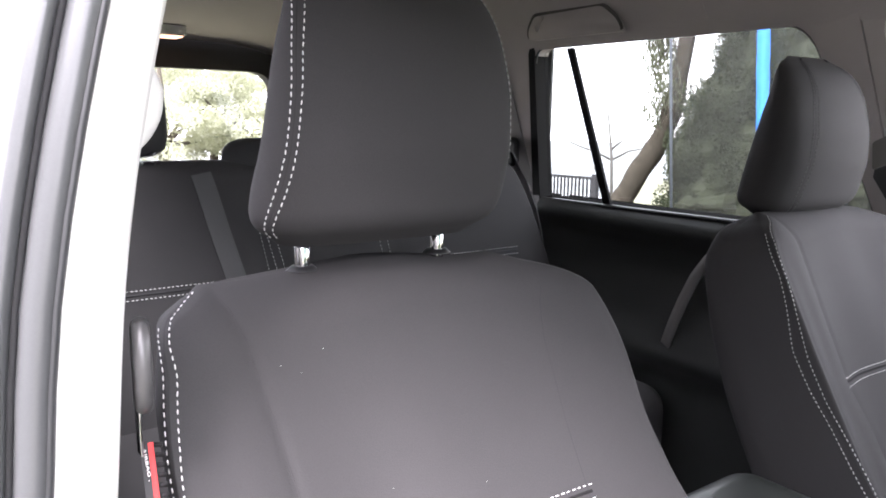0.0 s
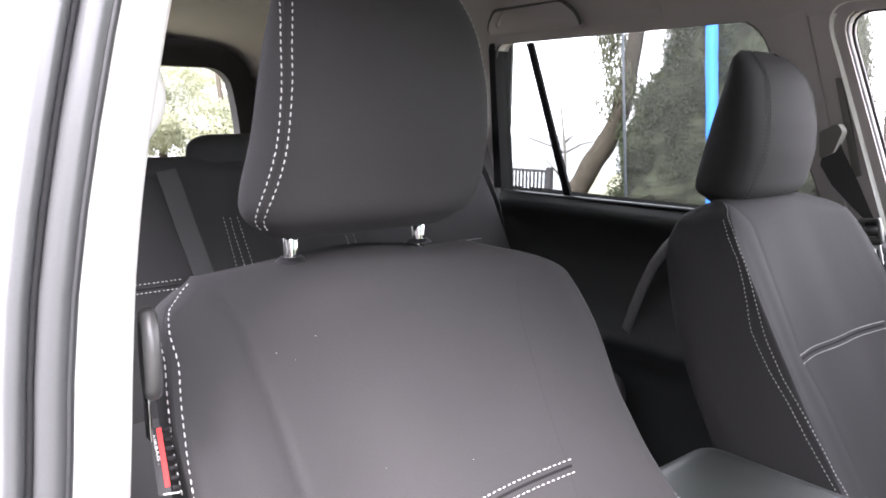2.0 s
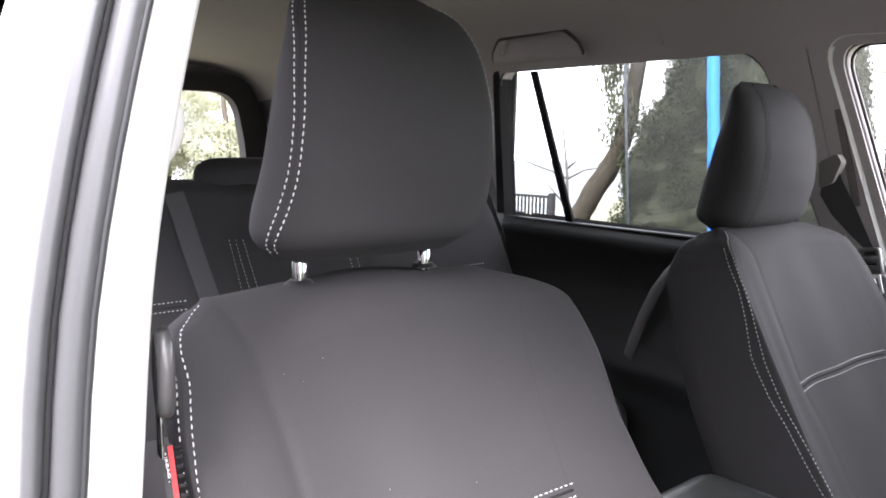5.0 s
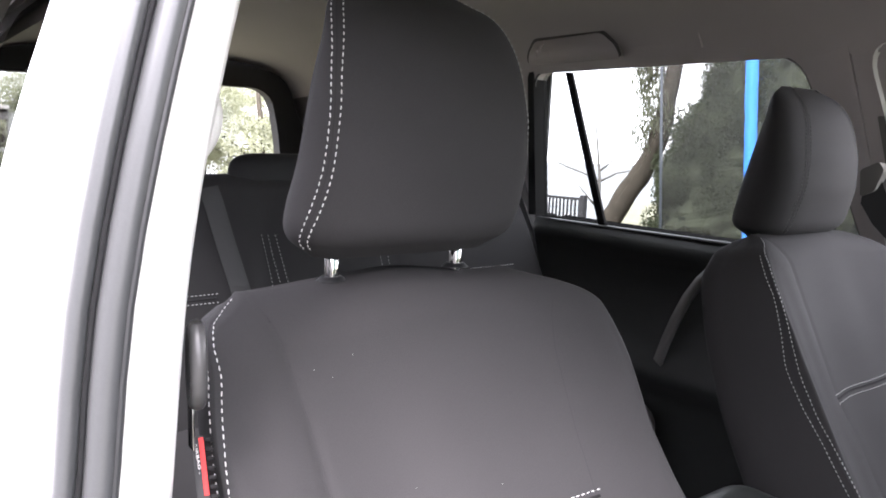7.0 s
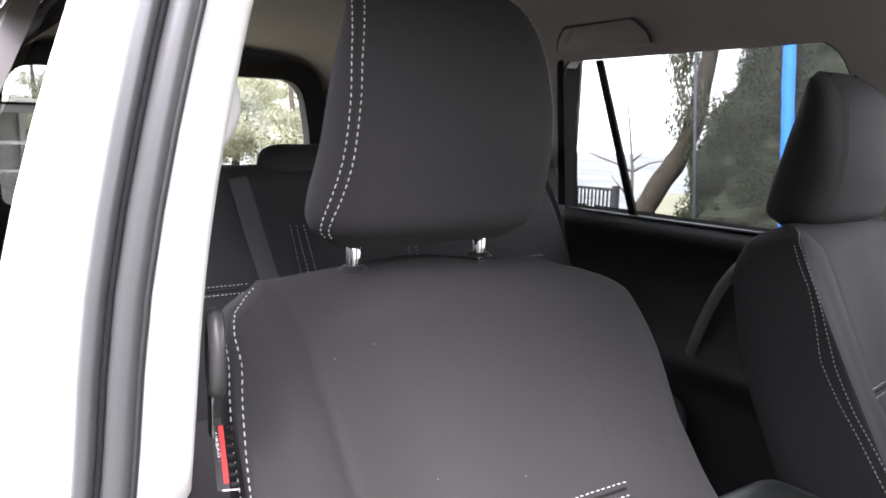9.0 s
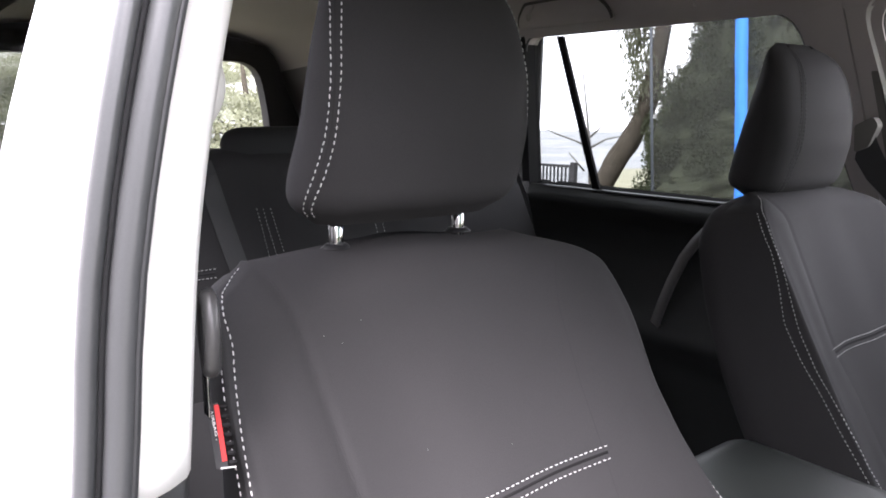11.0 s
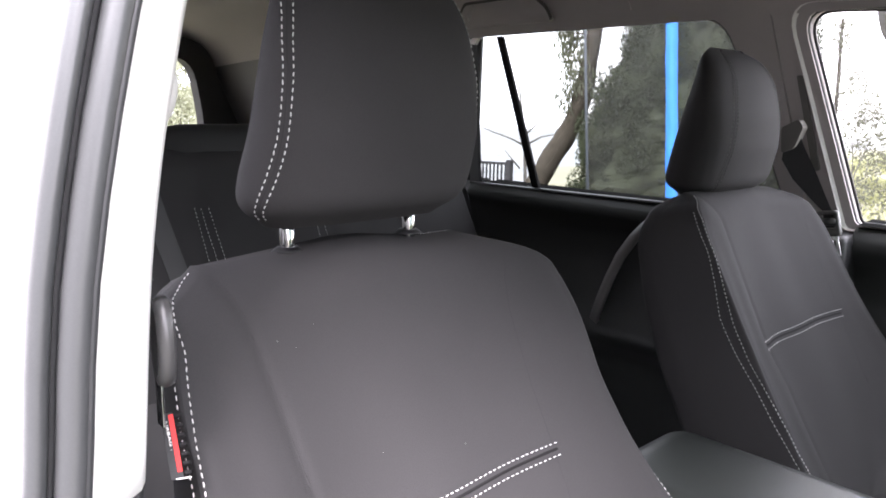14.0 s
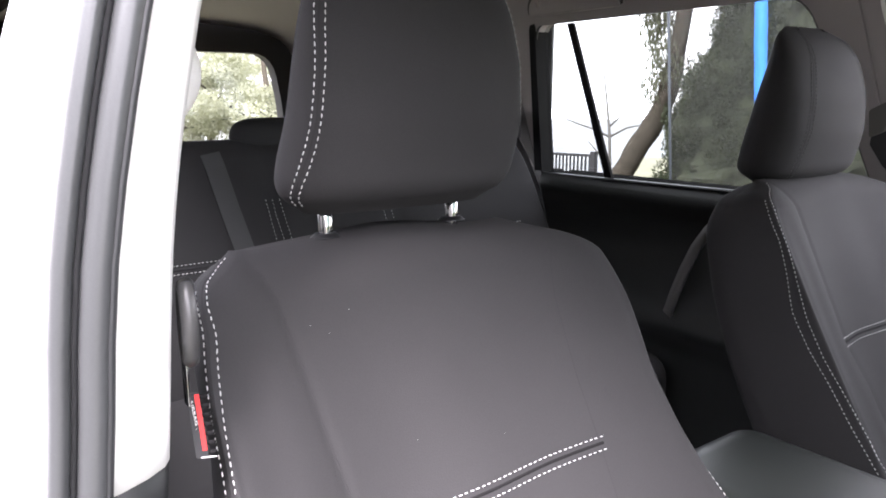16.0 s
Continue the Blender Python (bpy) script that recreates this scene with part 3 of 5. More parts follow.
REAR_OPEN = rounded([(1.022, 1.197), (0.885, 1.606), (0.158, 1.608), (0.062, 1.207)], [0.012, 0.045, 0.060, 0.04], 6)
REAR_EDGE = rounded([(1.060, 1.186), (1.0, 1.634), (0.07, 1.634), (0.02, 1.186)], 0.004, 6)
FRONT_OPEN = rounded([(-0.066, 1.205), (0.014, 1.608), (-0.72, 1.572), (-0.95, 1.205)], [0.012, 0.055, 0.05, 0.03], 6)
FRONT_EDGE = rounded([(0.018, 1.19), (0.068, 1.636), (-0.74, 1.612), (-1.2, 1.19)], 0.004, 6)
bm = bmesh.new()
frame_ring(bm, REAR_EDGE, REAR_OPEN, 0.045, cabin_side)
tagged(part("window_wall_rear_left", bm, HEADLINER, smooth=False), "beige-grey trim round the rear side window", "window trim", kind="structure")
bm = bmesh.new()
frame_ring(bm, FRONT_EDGE, FRONT_OPEN, 0.045, lambda a, b, d: cabin_side(a, b, d + 0.003))
tagged(part("window_wall_front_left", bm, HEADLINER, smooth=False), "beige-grey pillar trim round the front side window", "window trim", kind="structure")


def shrunk(line, m):
    c = sum((Vector(p) for p in line), Vector((0, 0))) / len(line)
    return [tuple(c + (Vector(p) - c) * (1 - m / max((Vector(p) - c).length, 0.05))) for p in line]


def grown_tube(name, line, radius, depth, label, mat):
    bm = bmesh.new()
    pts = [cabin_side(a, b, depth) for a, b in line]
    tube(bm, pts + [pts[0]], radius, 8)
    return tagged(part(name, bm, mat), label, "window seal", kind="structure")


# the pillar's edge is coloured pale where window light falls on it
bm = bmesh.new()
rim_out, rim_in = shrunk(FRONT_OPEN, -0.025), shrunk(FRONT_OPEN, -0.002)


def rim_point(u, v):
    """A rounded lip that turns from the trim towards the pane."""
    k = int(round(u * len(rim_in))) % len(rim_in)
    a, b = (Vector(rim_out[k]).lerp(Vector(rim_in[k]), v))
    return cabin_side(a, b, -0.005 + 0.036 * v ** 1.2)


sheet(bm, rim_point, len(rim_in), 8, closed=True)
tagged(part("lit_pillar_edge_left", bm, PALE_TRIM), "edge of the door opening coloured pale for window light", "pillar trim", kind="structure")
grown_tube("window_seal_rear_left", shrunk(REAR_OPEN, 0.001), 0.0035, 0.004, "black rubber seal of the rear side window", RUBBER)
grown_tube("window_seal_front_left", shrunk(FRONT_OPEN, -0.001), 0.0035, 0.012, "black rubber seal of the front side window", RUBBER)
grown_tube("window_inner_seal_front_left", shrunk(FRONT_OPEN, 0.006), 0.003, 0.024, "black inner rubber seal of the front side window", BLACK_PLASTIC)
window_rear = thing("window_1", "tinted rear side window with a black bar", "window", kind="structure")
bm = bmesh.new()
plate(bm, [(0.757, 1.2), (0.757, 1.6), (0.777, 1.6), (0.782, 1.2)], 0.009, lambda a, b, d: cabin_side(a, b, d + 0.008))
part("window_bar", bm, DULL_BLACK, window_rear, "black dividing bar", smooth=False)
bm = bmesh.new()
plate(bm, shrunk(REAR_OPEN, -0.01), 0.004, lambda a, b, d: cabin_side(a, b, d + 0.03))
pane = part("pane", bm, GLASS, window_rear, smooth=False)
pane.visible_shadow = False
bm = bmesh.new()
plate(bm, [(1.050, 1.19), (0.908, 1.592), (0.898, 1.604), (0.880, 1.606), (1.018, 1.19)], 0.050, lambda a, b, d: cabin_side(a, b, d - 0.003))
part("rear_frame", bm, DULL_BLACK, window_rear, "black rear edge frame", smooth=False)
bm = bmesh.new()
plate(bm, [(0.995, 1.385), (0.885, 1.625), (0.866, 1.625), (0.976, 1.385)], 0.008, lambda a, b, d: cabin_side(a, b, d + 0.06))
part("outer_frame", bm, material("grey_frame_edge", (0.16, 0.16, 0.16), 0.7, spec=0.1), window_rear, "grey outer frame edge", smooth=False)
for name, y0, y1, z0, z1, label in (("window_ledge_rear_left", 1.02, 0.07, 1.1985, 1.2085, "dark ledge below the rear side window"), ("window_ledge_front_left", -0.075, -0.94, 1.2085, 1.2085, "dark ledge below the front side window")):
    bm = bmesh.new()
    for lift in (0.0, -0.006):
        sheet(bm, lambda u, v: cabin_side(y0 + (y1 - y0) * u, 1.2, -0.012 + 0.085 * v) + Vector((0, 0, z0 - 1.197 + (z1 - z0) * u - 0.004 * (1 - v) ** 2 + lift)), 20, 6)
    tagged(part(name, bm, LEDGE_FELT), label, "door trim", kind="structure")
bm = bmesh.new()
plate(bm, shrunk(FRONT_OPEN, -0.01), 0.004, lambda a, b, d: cabin_side(a, b, d + 0.03))
window_front = thing("window_2", "clear front side window", "window", kind="structure")
pane = part("pane", bm, GLASS_CLEAR, window_front, smooth=False)
pane.visible_shadow = False

# rear quarters on both sides, each with its cargo window
QUARTER_OPEN = rounded([(1.655, 1.28), (1.60, 1.60), (1.20, 1.60), (1.18, 1.28)], [0.12, 0.08, 0.03, 0.03], 6)
QUARTER_EDGE = rounded([(2.36, 1.20), (2.36, 1.66), (0.995, 1.66), (1.032, 1.20)], 0.004, 6)
for s, side in ((1, "left"), (-1, "right")):
    bm = bmesh.new()
    frame_ring(bm, QUARTER_EDGE, QUARTER_OPEN, 0.045, lambda a, b, d: cabin_side(a, b, d - 0.004 + (0.055 if s < 0 else 0.0), s))
    tagged(part("quarter_trim_" + side, bm, QUARTER_TRIM, smooth=False), "grey trim round the cargo side window", "side trim", kind="structure")
    bm = bmesh.new()
    plate(bm, shrunk(QUARTER_OPEN, -0.01), 0.004, lambda a, b, d: cabin_side(a, b, d + 0.02 + (0.055 if s < 0 else 0.0), s))
    pane = tagged(part("window_3" if s > 0 else "window_4", bm, GLASS, smooth=False), "tinted cargo side window", "window", kind="structure")
    pane.visible_shadow = False
bm = bmesh.new()
for d in (0.0, 0.09):
    sheet(bm, lambda u, v: cabin_side(1.2 + 1.15 * u, 0.42 + 0.785 * v, d - 0.01, -1), 12, 12)
tagged(part("cargo_side_right", bm, DARK_TRIM), "dark grey cargo side trim", "side trim", kind="structure")
# the closed rear door on the driver's side
door = thing("door_rear_right", "closed white rear door with tinted window and dark inner trim", "car door", kind="structure")
bm = bmesh.new()
plate(bm, shrunk(REAR_OPEN, -0.01), 0.004, lambda a, b, d: cabin_side(a, b, d + 0.03, -1))
part("pane", bm, glass_material("side_glass", (0.60, 0.61, 0.61), 0.0, 0.004), door, "dark tinted pane", smooth=False)
bm = bmesh.new()
for d in (0.0, 0.11):
    sheet(bm, lambda u, v: cabin_side(0.02 + 0.99 * u, 0.42 + 0.77 * v, d, -1), 12, 12)
part("door_panel", bm, DARK_TRIM, door)
bm = bmesh.new()
sheet(bm, lambda u, v: cabin_side(0.02 + 0.99 * u, 0.42 + 0.77 * v, 0.125, -1), 12, 12)
part("door_skin", bm, PAINT, door, "white painted door skin")
# roof rails along both sides
for s, side in ((1, "left"), (-1, "right")):
    bm = bmesh.new()
    for d in (0.0, 0.09):
        sheet(bm, lambda u, v: cabin_side(-0.85 + 3.2 * u, 1.618 + 0.122 * v, d - 0.002 + (0.045 * min(max((u - 0.36) / 0.08, 0.0), 1.0) * (1 - v) if s < 0 else 0.0), s), 40, 8)
    tagged(part("roof_rail_" + side, bm, HEADLINER), "beige-grey roof rail trim", "roof rail", kind="structure")

# tailgate with its window
TAIL_OUT = [(-0.76, 0.43), (0.83, 0.43), (0.83, 1.2), (0.72, 1.735), (-0.62, 1.735), (-0.75, 1.2)]
TAIL_IN = [(-0.56, 1.12), (0.56, 1.12), (0.562, 1.35), (0.518, 1.594), (-0.518, 1.594), (-0.562, 1.35)]
TAIL_RIM = [(-0.65, 1.02), (0.65, 1.02), (0.656, 1.35), (0.600, 1.668), (-0.600, 1.668), (-0.656, 1.35)]
bm = bmesh.new()
frame_ring(bm, rounded(TAIL_OUT, 0.03), rounded([(x * 1.07, z + (0.02 if z > 1.5 else 0.0)) for x, z in TAIL_IN], [0.04, 0.04, 0.1, 0.09, 0.09, 0.1]), 0.05, lambda a, b, d: Vector((a, 2.36 + d, b)))
tagged(part("tailgate", bm, TAIL_TRIM, smooth=False), "dark grey inner side of the tailgate", "tailgate", kind="structure")
bm = bmesh.new()
frame_ring(bm, rounded(TAIL_RIM, [0.05, 0.05, 0.12, 0.13, 0.13, 0.12]), rounded(TAIL_IN, [0.04, 0.04, 0.1, 0.09, 0.09, 0.1]), 0.06, lambda a, b, d: Vector((a, 2.345 - 0.05 + d, b)))
tagged(part("tailgate_rim", bm, TAIL_TRIM, smooth=False), "black trim round the rear window", "tailgate trim", kind="structure")
bm = bmesh.new()
plate(bm, rounded([(x * 1.02, z) for x, z in TAIL_IN], 0.05), 0.004, lambda a, b, d: Vector((a, 2.357 + d, b)))
pane = tagged(part("window_5", bm, GLASS_CLEAR, smooth=False), "clear rear window", "window", kind="structure")
pane.visible_shadow = False
# unseen dash under the windscreen, closing the front against low light
bm = bmesh.new()
box(bm, (MID - 0.72, -1.75, FLOOR), (MID + 0.72, -1.10, 1.08), 0.05)
tagged(part("dash_wall", bm, BLACK_PLASTIC), "unseen black dash panel closing the front", "dash", kind="structure")

# unseen windscreen, tinted almost black to cut light on the front seats
bm = bmesh.new()
sheet(bm, lambda u, v: Vector((MID + (-0.66 + 1.32 * u) * (1 - 0.14 * v), -1.72 + 0.87 * v - 0.05 * math.sin(math.pi * u), 1.06 + 0.62 * v)), 16, 8)
pane = tagged(part("windscreen", bm, glass_material("dimmed_windscreen_glass", (0.075, 0.105, 0.085))), "unseen windscreen tinted dark to cut front light", "windscreen", kind="structure")

# ceiling lamp at the tail
LAMP_LENS = material("lamp_lens", (0.9, 0.62, 0.42), 0.3)
LAMP_LENS.node_tree.nodes["Principled BSDF"].inputs["Emission Color"].default_value = (1.0, 0.5, 0.3, 1)
LAMP_LENS.node_tree.nodes["Principled BSDF"].inputs["Emission Strength"].default_value = 0.25
lamp = thing("ceiling_lamp", "small lit ceiling lamp with a warm lens", "ceiling lamp", (0.070, 2.12, 1.693))
bm = bmesh.new()
box(bm, (-0.050, -0.05, -0.004), (0.050, 0.05, 0.03), 0.004)
part("housing", bm, PALE_TRIM, lamp)
bm = bmesh.new()
box(bm, (-0.040, -0.040, -0.009), (0.040, 0.040, -0.002), 0.003)
part("lens", bm, LAMP_LENS, lamp, "warm translucent lens")


# ---- grab handles ----
HANDLE_SHADOW = material("handle_shadow_line", (0.09, 0.085, 0.08), 0.9, grain=0.05, grain_scale=700)


def grab_handle(y0, y1, label, s=1, hook=True):
    g = thing("grab_handle", label, "grab handle", (MID + s * 0.512, (y0 + y1) / 2, 1.632), group="grab handles")
    half = (y1 - y0) / 2
    bm = bmesh.new()
    outline = rounded([(-half, -0.012), (half, -0.012), (half * 0.94, 0.012), (half * 0.72, 0.040), (-half * 0.72, 0.044), (-half * 0.94, 0.016)], 0.012, 4)
    lean = lambda a, b, d: Vector((s * (0.026 - 0.42 * b + d), a, b))
    plate(bm, outline, 0.020, lean)
    bmesh.ops.bevel(bm, geom=[e for e in bm.edges if all(f.normal.length for f in e.link_faces)], offset=0.003, segments=2, affect="EDGES", clamp_overlap=True)
    part("handle_bar", bm, HEADLINER, g)
    # a dark ring paints the shadow line round the handle
    bm = bmesh.new()
    wide = [(a * 1.045, b * 1.10 + 0.0035) for a, b in outline]
    frame_ring(bm, wide, [(a * 0.97, b * 0.92 + 0.001) for a, b in outline], 0.003, lambda a, b, d: lean(a, b, d + 0.003))
    part("shadow_gap", bm, HANDLE_SHADOW, g, "dark ring painted as shadow round the handle", smooth=False)
    if hook:
        bm = bmesh.new()
        tube(bm, [(-0.006, half * 0.42, 0.034), (-0.016, half * 0.42, 0.022), (-0.020, half * 0.41, 0.006), (-0.024, half * 0.40, 0.000), (-0.030, half * 0.40, 0.012)], 0.0045, 6)
        part("coat_hook", bm, HEADLINER, g)
    return g


grab_handle(0.56, 0.86, "beige-grey plastic grab handle with a coat hook above the rear window")
grab_handle(-0.38, -0.10, "beige-grey plastic grab handle above the front window", hook=False)
bm = bmesh.new()
g = thing("rail_cover", "flat beige-grey cover plate on the roof rail", "cover plate", (0, 0, 0))
plate(bm, rounded([(0.36, 1.632), (0.54, 1.632), (0.54, 1.672), (0.36, 1.672)], 0.004), 0.006, lambda a, b, d: cabin_side(a, b, -d + 0.002))
part("cover", bm, HEADLINER, g, smooth=False)
bm = bmesh.new()
plate(bm, [(0.357, 1.63), (0.363, 1.63), (0.363, 1.675), (0.357, 1.675)], 0.011, lambda a, b, d: cabin_side(a, b, -d + 0.002))
part("end_ridge", bm, HEADLINER, g, smooth=False)

# ---- driver side door pillar ----
def pillar_lean(z):
    return smooth_table([(0.4, -0.08), (0.9, -0.045), (1.2, -0.0150), (1.3, -0.007), (1.36, 0.0), (1.45, 0.0175), (1.6, 0.055), (1.7, 0.088), (1.78, 0.12)], z, 0.04)


def seal_lean(z):
    return smooth_table([(0.4, -0.06), (0.9, -0.048), (1.1, -0.032), (1.2, -0.0175), (1.3, -0.0095), (1.36, 0.0), (1.45, 0.0195), (1.6, 0.058), (1.7, 0.09), (1.78, 0.12)], z, 0.04)


def pillar_strip(name, mat, plan, z0, z1, label, category, outer=0.0, rise=0.0, lean=seal_lean):
    """An upright strip of the door pillar; plan: corners at z = 1.36; outer: more lean for the corners far out; rise: slope of its lower end."""
    bm = bmesh.new()
    n = len(plan)

    def f(u, v):
        x, y = plan[int(round(u * n)) % n]
        zz = z0 + rise * (x + 0.64) * (1 - v)
        z = zz + (z1 - zz) * v
        k = outer * max(0.0, -0.69 - x) / 0.025
        return Vector((x + lean(z) * (1 + k), y, z))

    sheet(bm, f, n, 28, closed=True, cap=True)
    ob = tagged(part(name, bm, mat), label, category, kind="structure")
    return ob


def oval(cx, cy, rx, ry, n=16):
    return [(cx + rx * math.cos(2 * math.pi * k / n), cy + ry * math.sin(2 * math.pi * k / n)) for k in range(n)]


pillar_strip("pillar_right_trim", PALE_TRIM, [(-0.672, -0.146), (-0.648, -0.150), (-0.632, -0.149), (-0.6205, -0.145), (-0.6155, -0.138), (-0.6145, -0.1), (-0.614, -0.03), (-0.672, -0.03)], 1.182, 1.75,
             "pale grey plastic door pillar trim", "pillar trim", rise=0.25, lean=pillar_lean)
pillar_strip("pillar_right_lower_trim", DARK_TRIM, [(-0.662, -0.143), (-0.645, -0.147), (-0.624, -0.142), (-0.615, -0.135), (-0.612, -0.03), (-0.662, -0.03)], 0.43, 1.19,
             "dark grey lower door pillar trim", "pillar trim", lean=pillar_lean)
pillar_strip("door_seal", RUBBER, oval(-0.6605, -0.150, 0.0100, 0.0115, 20), 0.43, 1.75, "dark rubber door seal tube", "door seal")
pillar_strip("door_seal_lip", RUBBER, oval(-0.6800, -0.148, 0.0065, 0.0085, 14), 0.43, 1.75, "thin rubber lip beside the door seal", "door seal")
# a darker strip paints the shade on the tube's inner side
pillar_strip("door_seal_shade", SEAL_SHADE, oval(-0.6540, -0.1525, 0.0038, 0.0082, 12), 0.43, 1.75, "strip painted dark for the door seal's unlit side", "door seal")
pillar_strip("door_seal_groove", SEAM, oval(-0.6725, -0.145, 0.004, 0.007, 10), 0.43, 1.75, "black groove in the door seal", "door seal")
pillar_strip("pillar_right", PAINT, [(-0.688, -0.146), (-0.645, -0.136), (-0.645, -0.028), (-0.700, -0.012), (-0.712, -0.016), (-0.7165, -0.026), (-0.7165, -0.10), (-0.709, -0.135), (-0.697, -0.145)], 0.43, 1.75,
             "white painted door pillar of the car body", "car body", outer=0.28)

# upper belt anchor on the driver's pillar, then its webbing and tongue
# pale cover darkened for the shaded passenger pillar; the slot cover shares it
DIM_ANCHOR = material("anchor_cover", (0.16, 0.153, 0.14), 0.6, grain=0.04, grain_scale=900)
TONGUE = material("tongue_plastic", (0.09, 0.09, 0.085), 0.4, grain=0.08)
belt_1 = thing("seat_belt", "driver's seat belt with pale anchor cover and black tongue", "seat belt", (0, 0, 0), group="seat belts")
bm = bmesh.new()
sheet(bm, lambda u, v: Vector((-0.608 + 0.026 * math.sin(math.pi * v) ** 0.6 * math.cos(2 * math.pi * u), -0.10 + 0.020 * math.sin(math.pi * v) ** 0.7 * math.sin(2 * math.pi * u), 1.40 + 0.075 * v)), 20, 16, closed=True, cap=True)
part("anchor_cover", bm, PALE_TRIM, belt_1, "pale grey anchor cover")
bm = bmesh.new()
ribbon(bm, [(-0.606, -0.09, 1.42), (-0.624, -0.094, 1.33), (-0.620, -0.104, 1.27), (-0.634, -0.092, 1.15), (-0.64, -0.11, 0.8), (-0.64, -0.11, 0.5)], (0.2, 1, 0), 0.034, 0.0016)
part("webbing", bm, WEBBING, belt_1, smooth=False)
bm = bmesh.new()
pts = [(-0.609 + 0.002 * math.sin(6.283 * k / 20), -0.122 + 0.011 * math.sin(6.283 * k / 20), 1.273 + 0.026 * math.cos(6.283 * k / 20)) for k in range(21)]
tube(bm, pts, 0.0058, 10)
part("tongue_grip", bm, GREY_PLASTIC, belt_1, "black plastic tongue grip")
bm = bmesh.new()
box(bm, (-0.6135, -0.126, 1.215), (-0.6115, -0.116, 1.248), 0.0005)
part("tongue_plate", bm, CHROME, belt_1, "steel tongue plate")

belt_2 = thing("seat_belt", "passenger's seat belt hanging from the pillar with its tongue", "seat belt", (0, 0, 0), group="seat belts")
bm = bmesh.new()
COVER = rounded([(0.047, 1.394), (0.013, 1.411), (0.005, 1.396), (0.024, 1.356), (0.050, 1.344)], 0.006)
plate(bm, COVER, 0.022, lambda a, b, d: Vector((0.688 + d - 0.35 * (b - 1.38), a, b)))
part("anchor_cover", bm, DIM_ANCHOR, belt_2, "pale grey wedge-shaped anchor cover darkened for shade", smooth=False)
bm = bmesh.new()
BELT_REAR = [(1.37, 0.045), (1.331, 0.050), (1.294, 0.027), (1.257, -0.010), (1.235, -0.034), (1.15, -0.036), (0.6, -0.03)]
BELT_FRONT = [(1.385, 0.020), (1.358, 0.010), (1.305, -0.018), (1.248, -0.045), (1.225, -0.058), (1.15, -0.065), (0.6, -0.06)]
for d in (0.0, 0.0018):
    def belt_point(u, v):
        k = 6 * v
        i = min(int(k), 5)
        (za, ya), (zb, yb) = [tuple(Vector(line[i]).lerp(Vector(line[i + 1]), k - i)) for line in (BELT_REAR, BELT_FRONT)]
        return Vector((0.703 + d + 0.018 * max(0.0, 1.36 - za) / 0.13 * (za > 1.2) + 0.018 * (za <= 1.2), ya + (yb - ya) * u, za + (zb - za) * u))
    sheet(bm, belt_point, 6, 48)
part("webbing", bm, WEBBING, belt_2)
bm = bmesh.new()
TO = rounded([(-0.025, 1.236), (-0.063, 1.242), (-0.074, 1.194), (-0.040, 1.189)], 0.007)
TI = rounded([(-0.033, 1.230), (-0.058, 1.234), (-0.064, 1.208), (-0.040, 1.205)], 0.004)
frame_ring(bm, TO, TI, 0.012, lambda a, b, d: Vector((0.708 + d, a, b)))
part("tongue_grip", bm, TONGUE, belt_2, "dark grey plastic tongue grip")
bm = bmesh.new()
tube(bm, [(0.712, -0.035, 1.216), (0.712, -0.063, 1.220)], 0.0075, 10)
part("tongue_roller", bm, GREY_PLASTIC, belt_2)
bm = bmesh.new()
PO = rounded([(-0.052, 1.195), (-0.067, 1.197), (-0.078, 1.157), (-0.066, 1.155)], 0.003)
PI_ = rounded([(-0.060, 1.184), (-0.065, 1.185), (-0.0725, 1.163), (-0.068, 1.162)], 0.001)
frame_ring(bm, PO, PI_, 0.003, lambda a, b, d: Vector((0.712 + d, a, b)))
part("tongue_plate", bm, STEEL, belt_2, "steel tongue plate", smooth=False)
bm = bmesh.new()
plate(bm, rounded([(-0.006, 1.312), (0.008, 1.308), (0.026, 1.492), (0.014, 1.492)], 0.004), 0.006, lambda a, b, d: cabin_side(a, b, 0.002 - d))
slot = tagged(part("adjuster_slot", bm, DIM_ANCHOR, smooth=False), "grey belt height adjuster slot cover on the pillar", "slot cover")

# door pull on the rear door
pull = thing("door_pull", "dark grey slanted pull handle on the rear door trim", "door pull", (0, 0, 0))
bm = bmesh.new()
pts = [cabin_side(y, z, d) for y, z, d in ((0.366, 1.172, 0.0), (0.374, 1.160, -0.026), (0.392, 1.138, -0.034), (0.413, 1.113, -0.036), (0.442, 1.068, -0.036), (0.468, 1.006, -0.036), (0.487, 0.95, -0.036), (0.505, 0.895, -0.032), (0.512, 0.875, 0.0))]
ribbon(bm, pts, (0.2, 1, 0.45), 0.022, 0.014)
part("pull_bar", bm, material("grey_pull", (0.15, 0.145, 0.14), 0.5, grain=0.08, bump=0.1), pull)

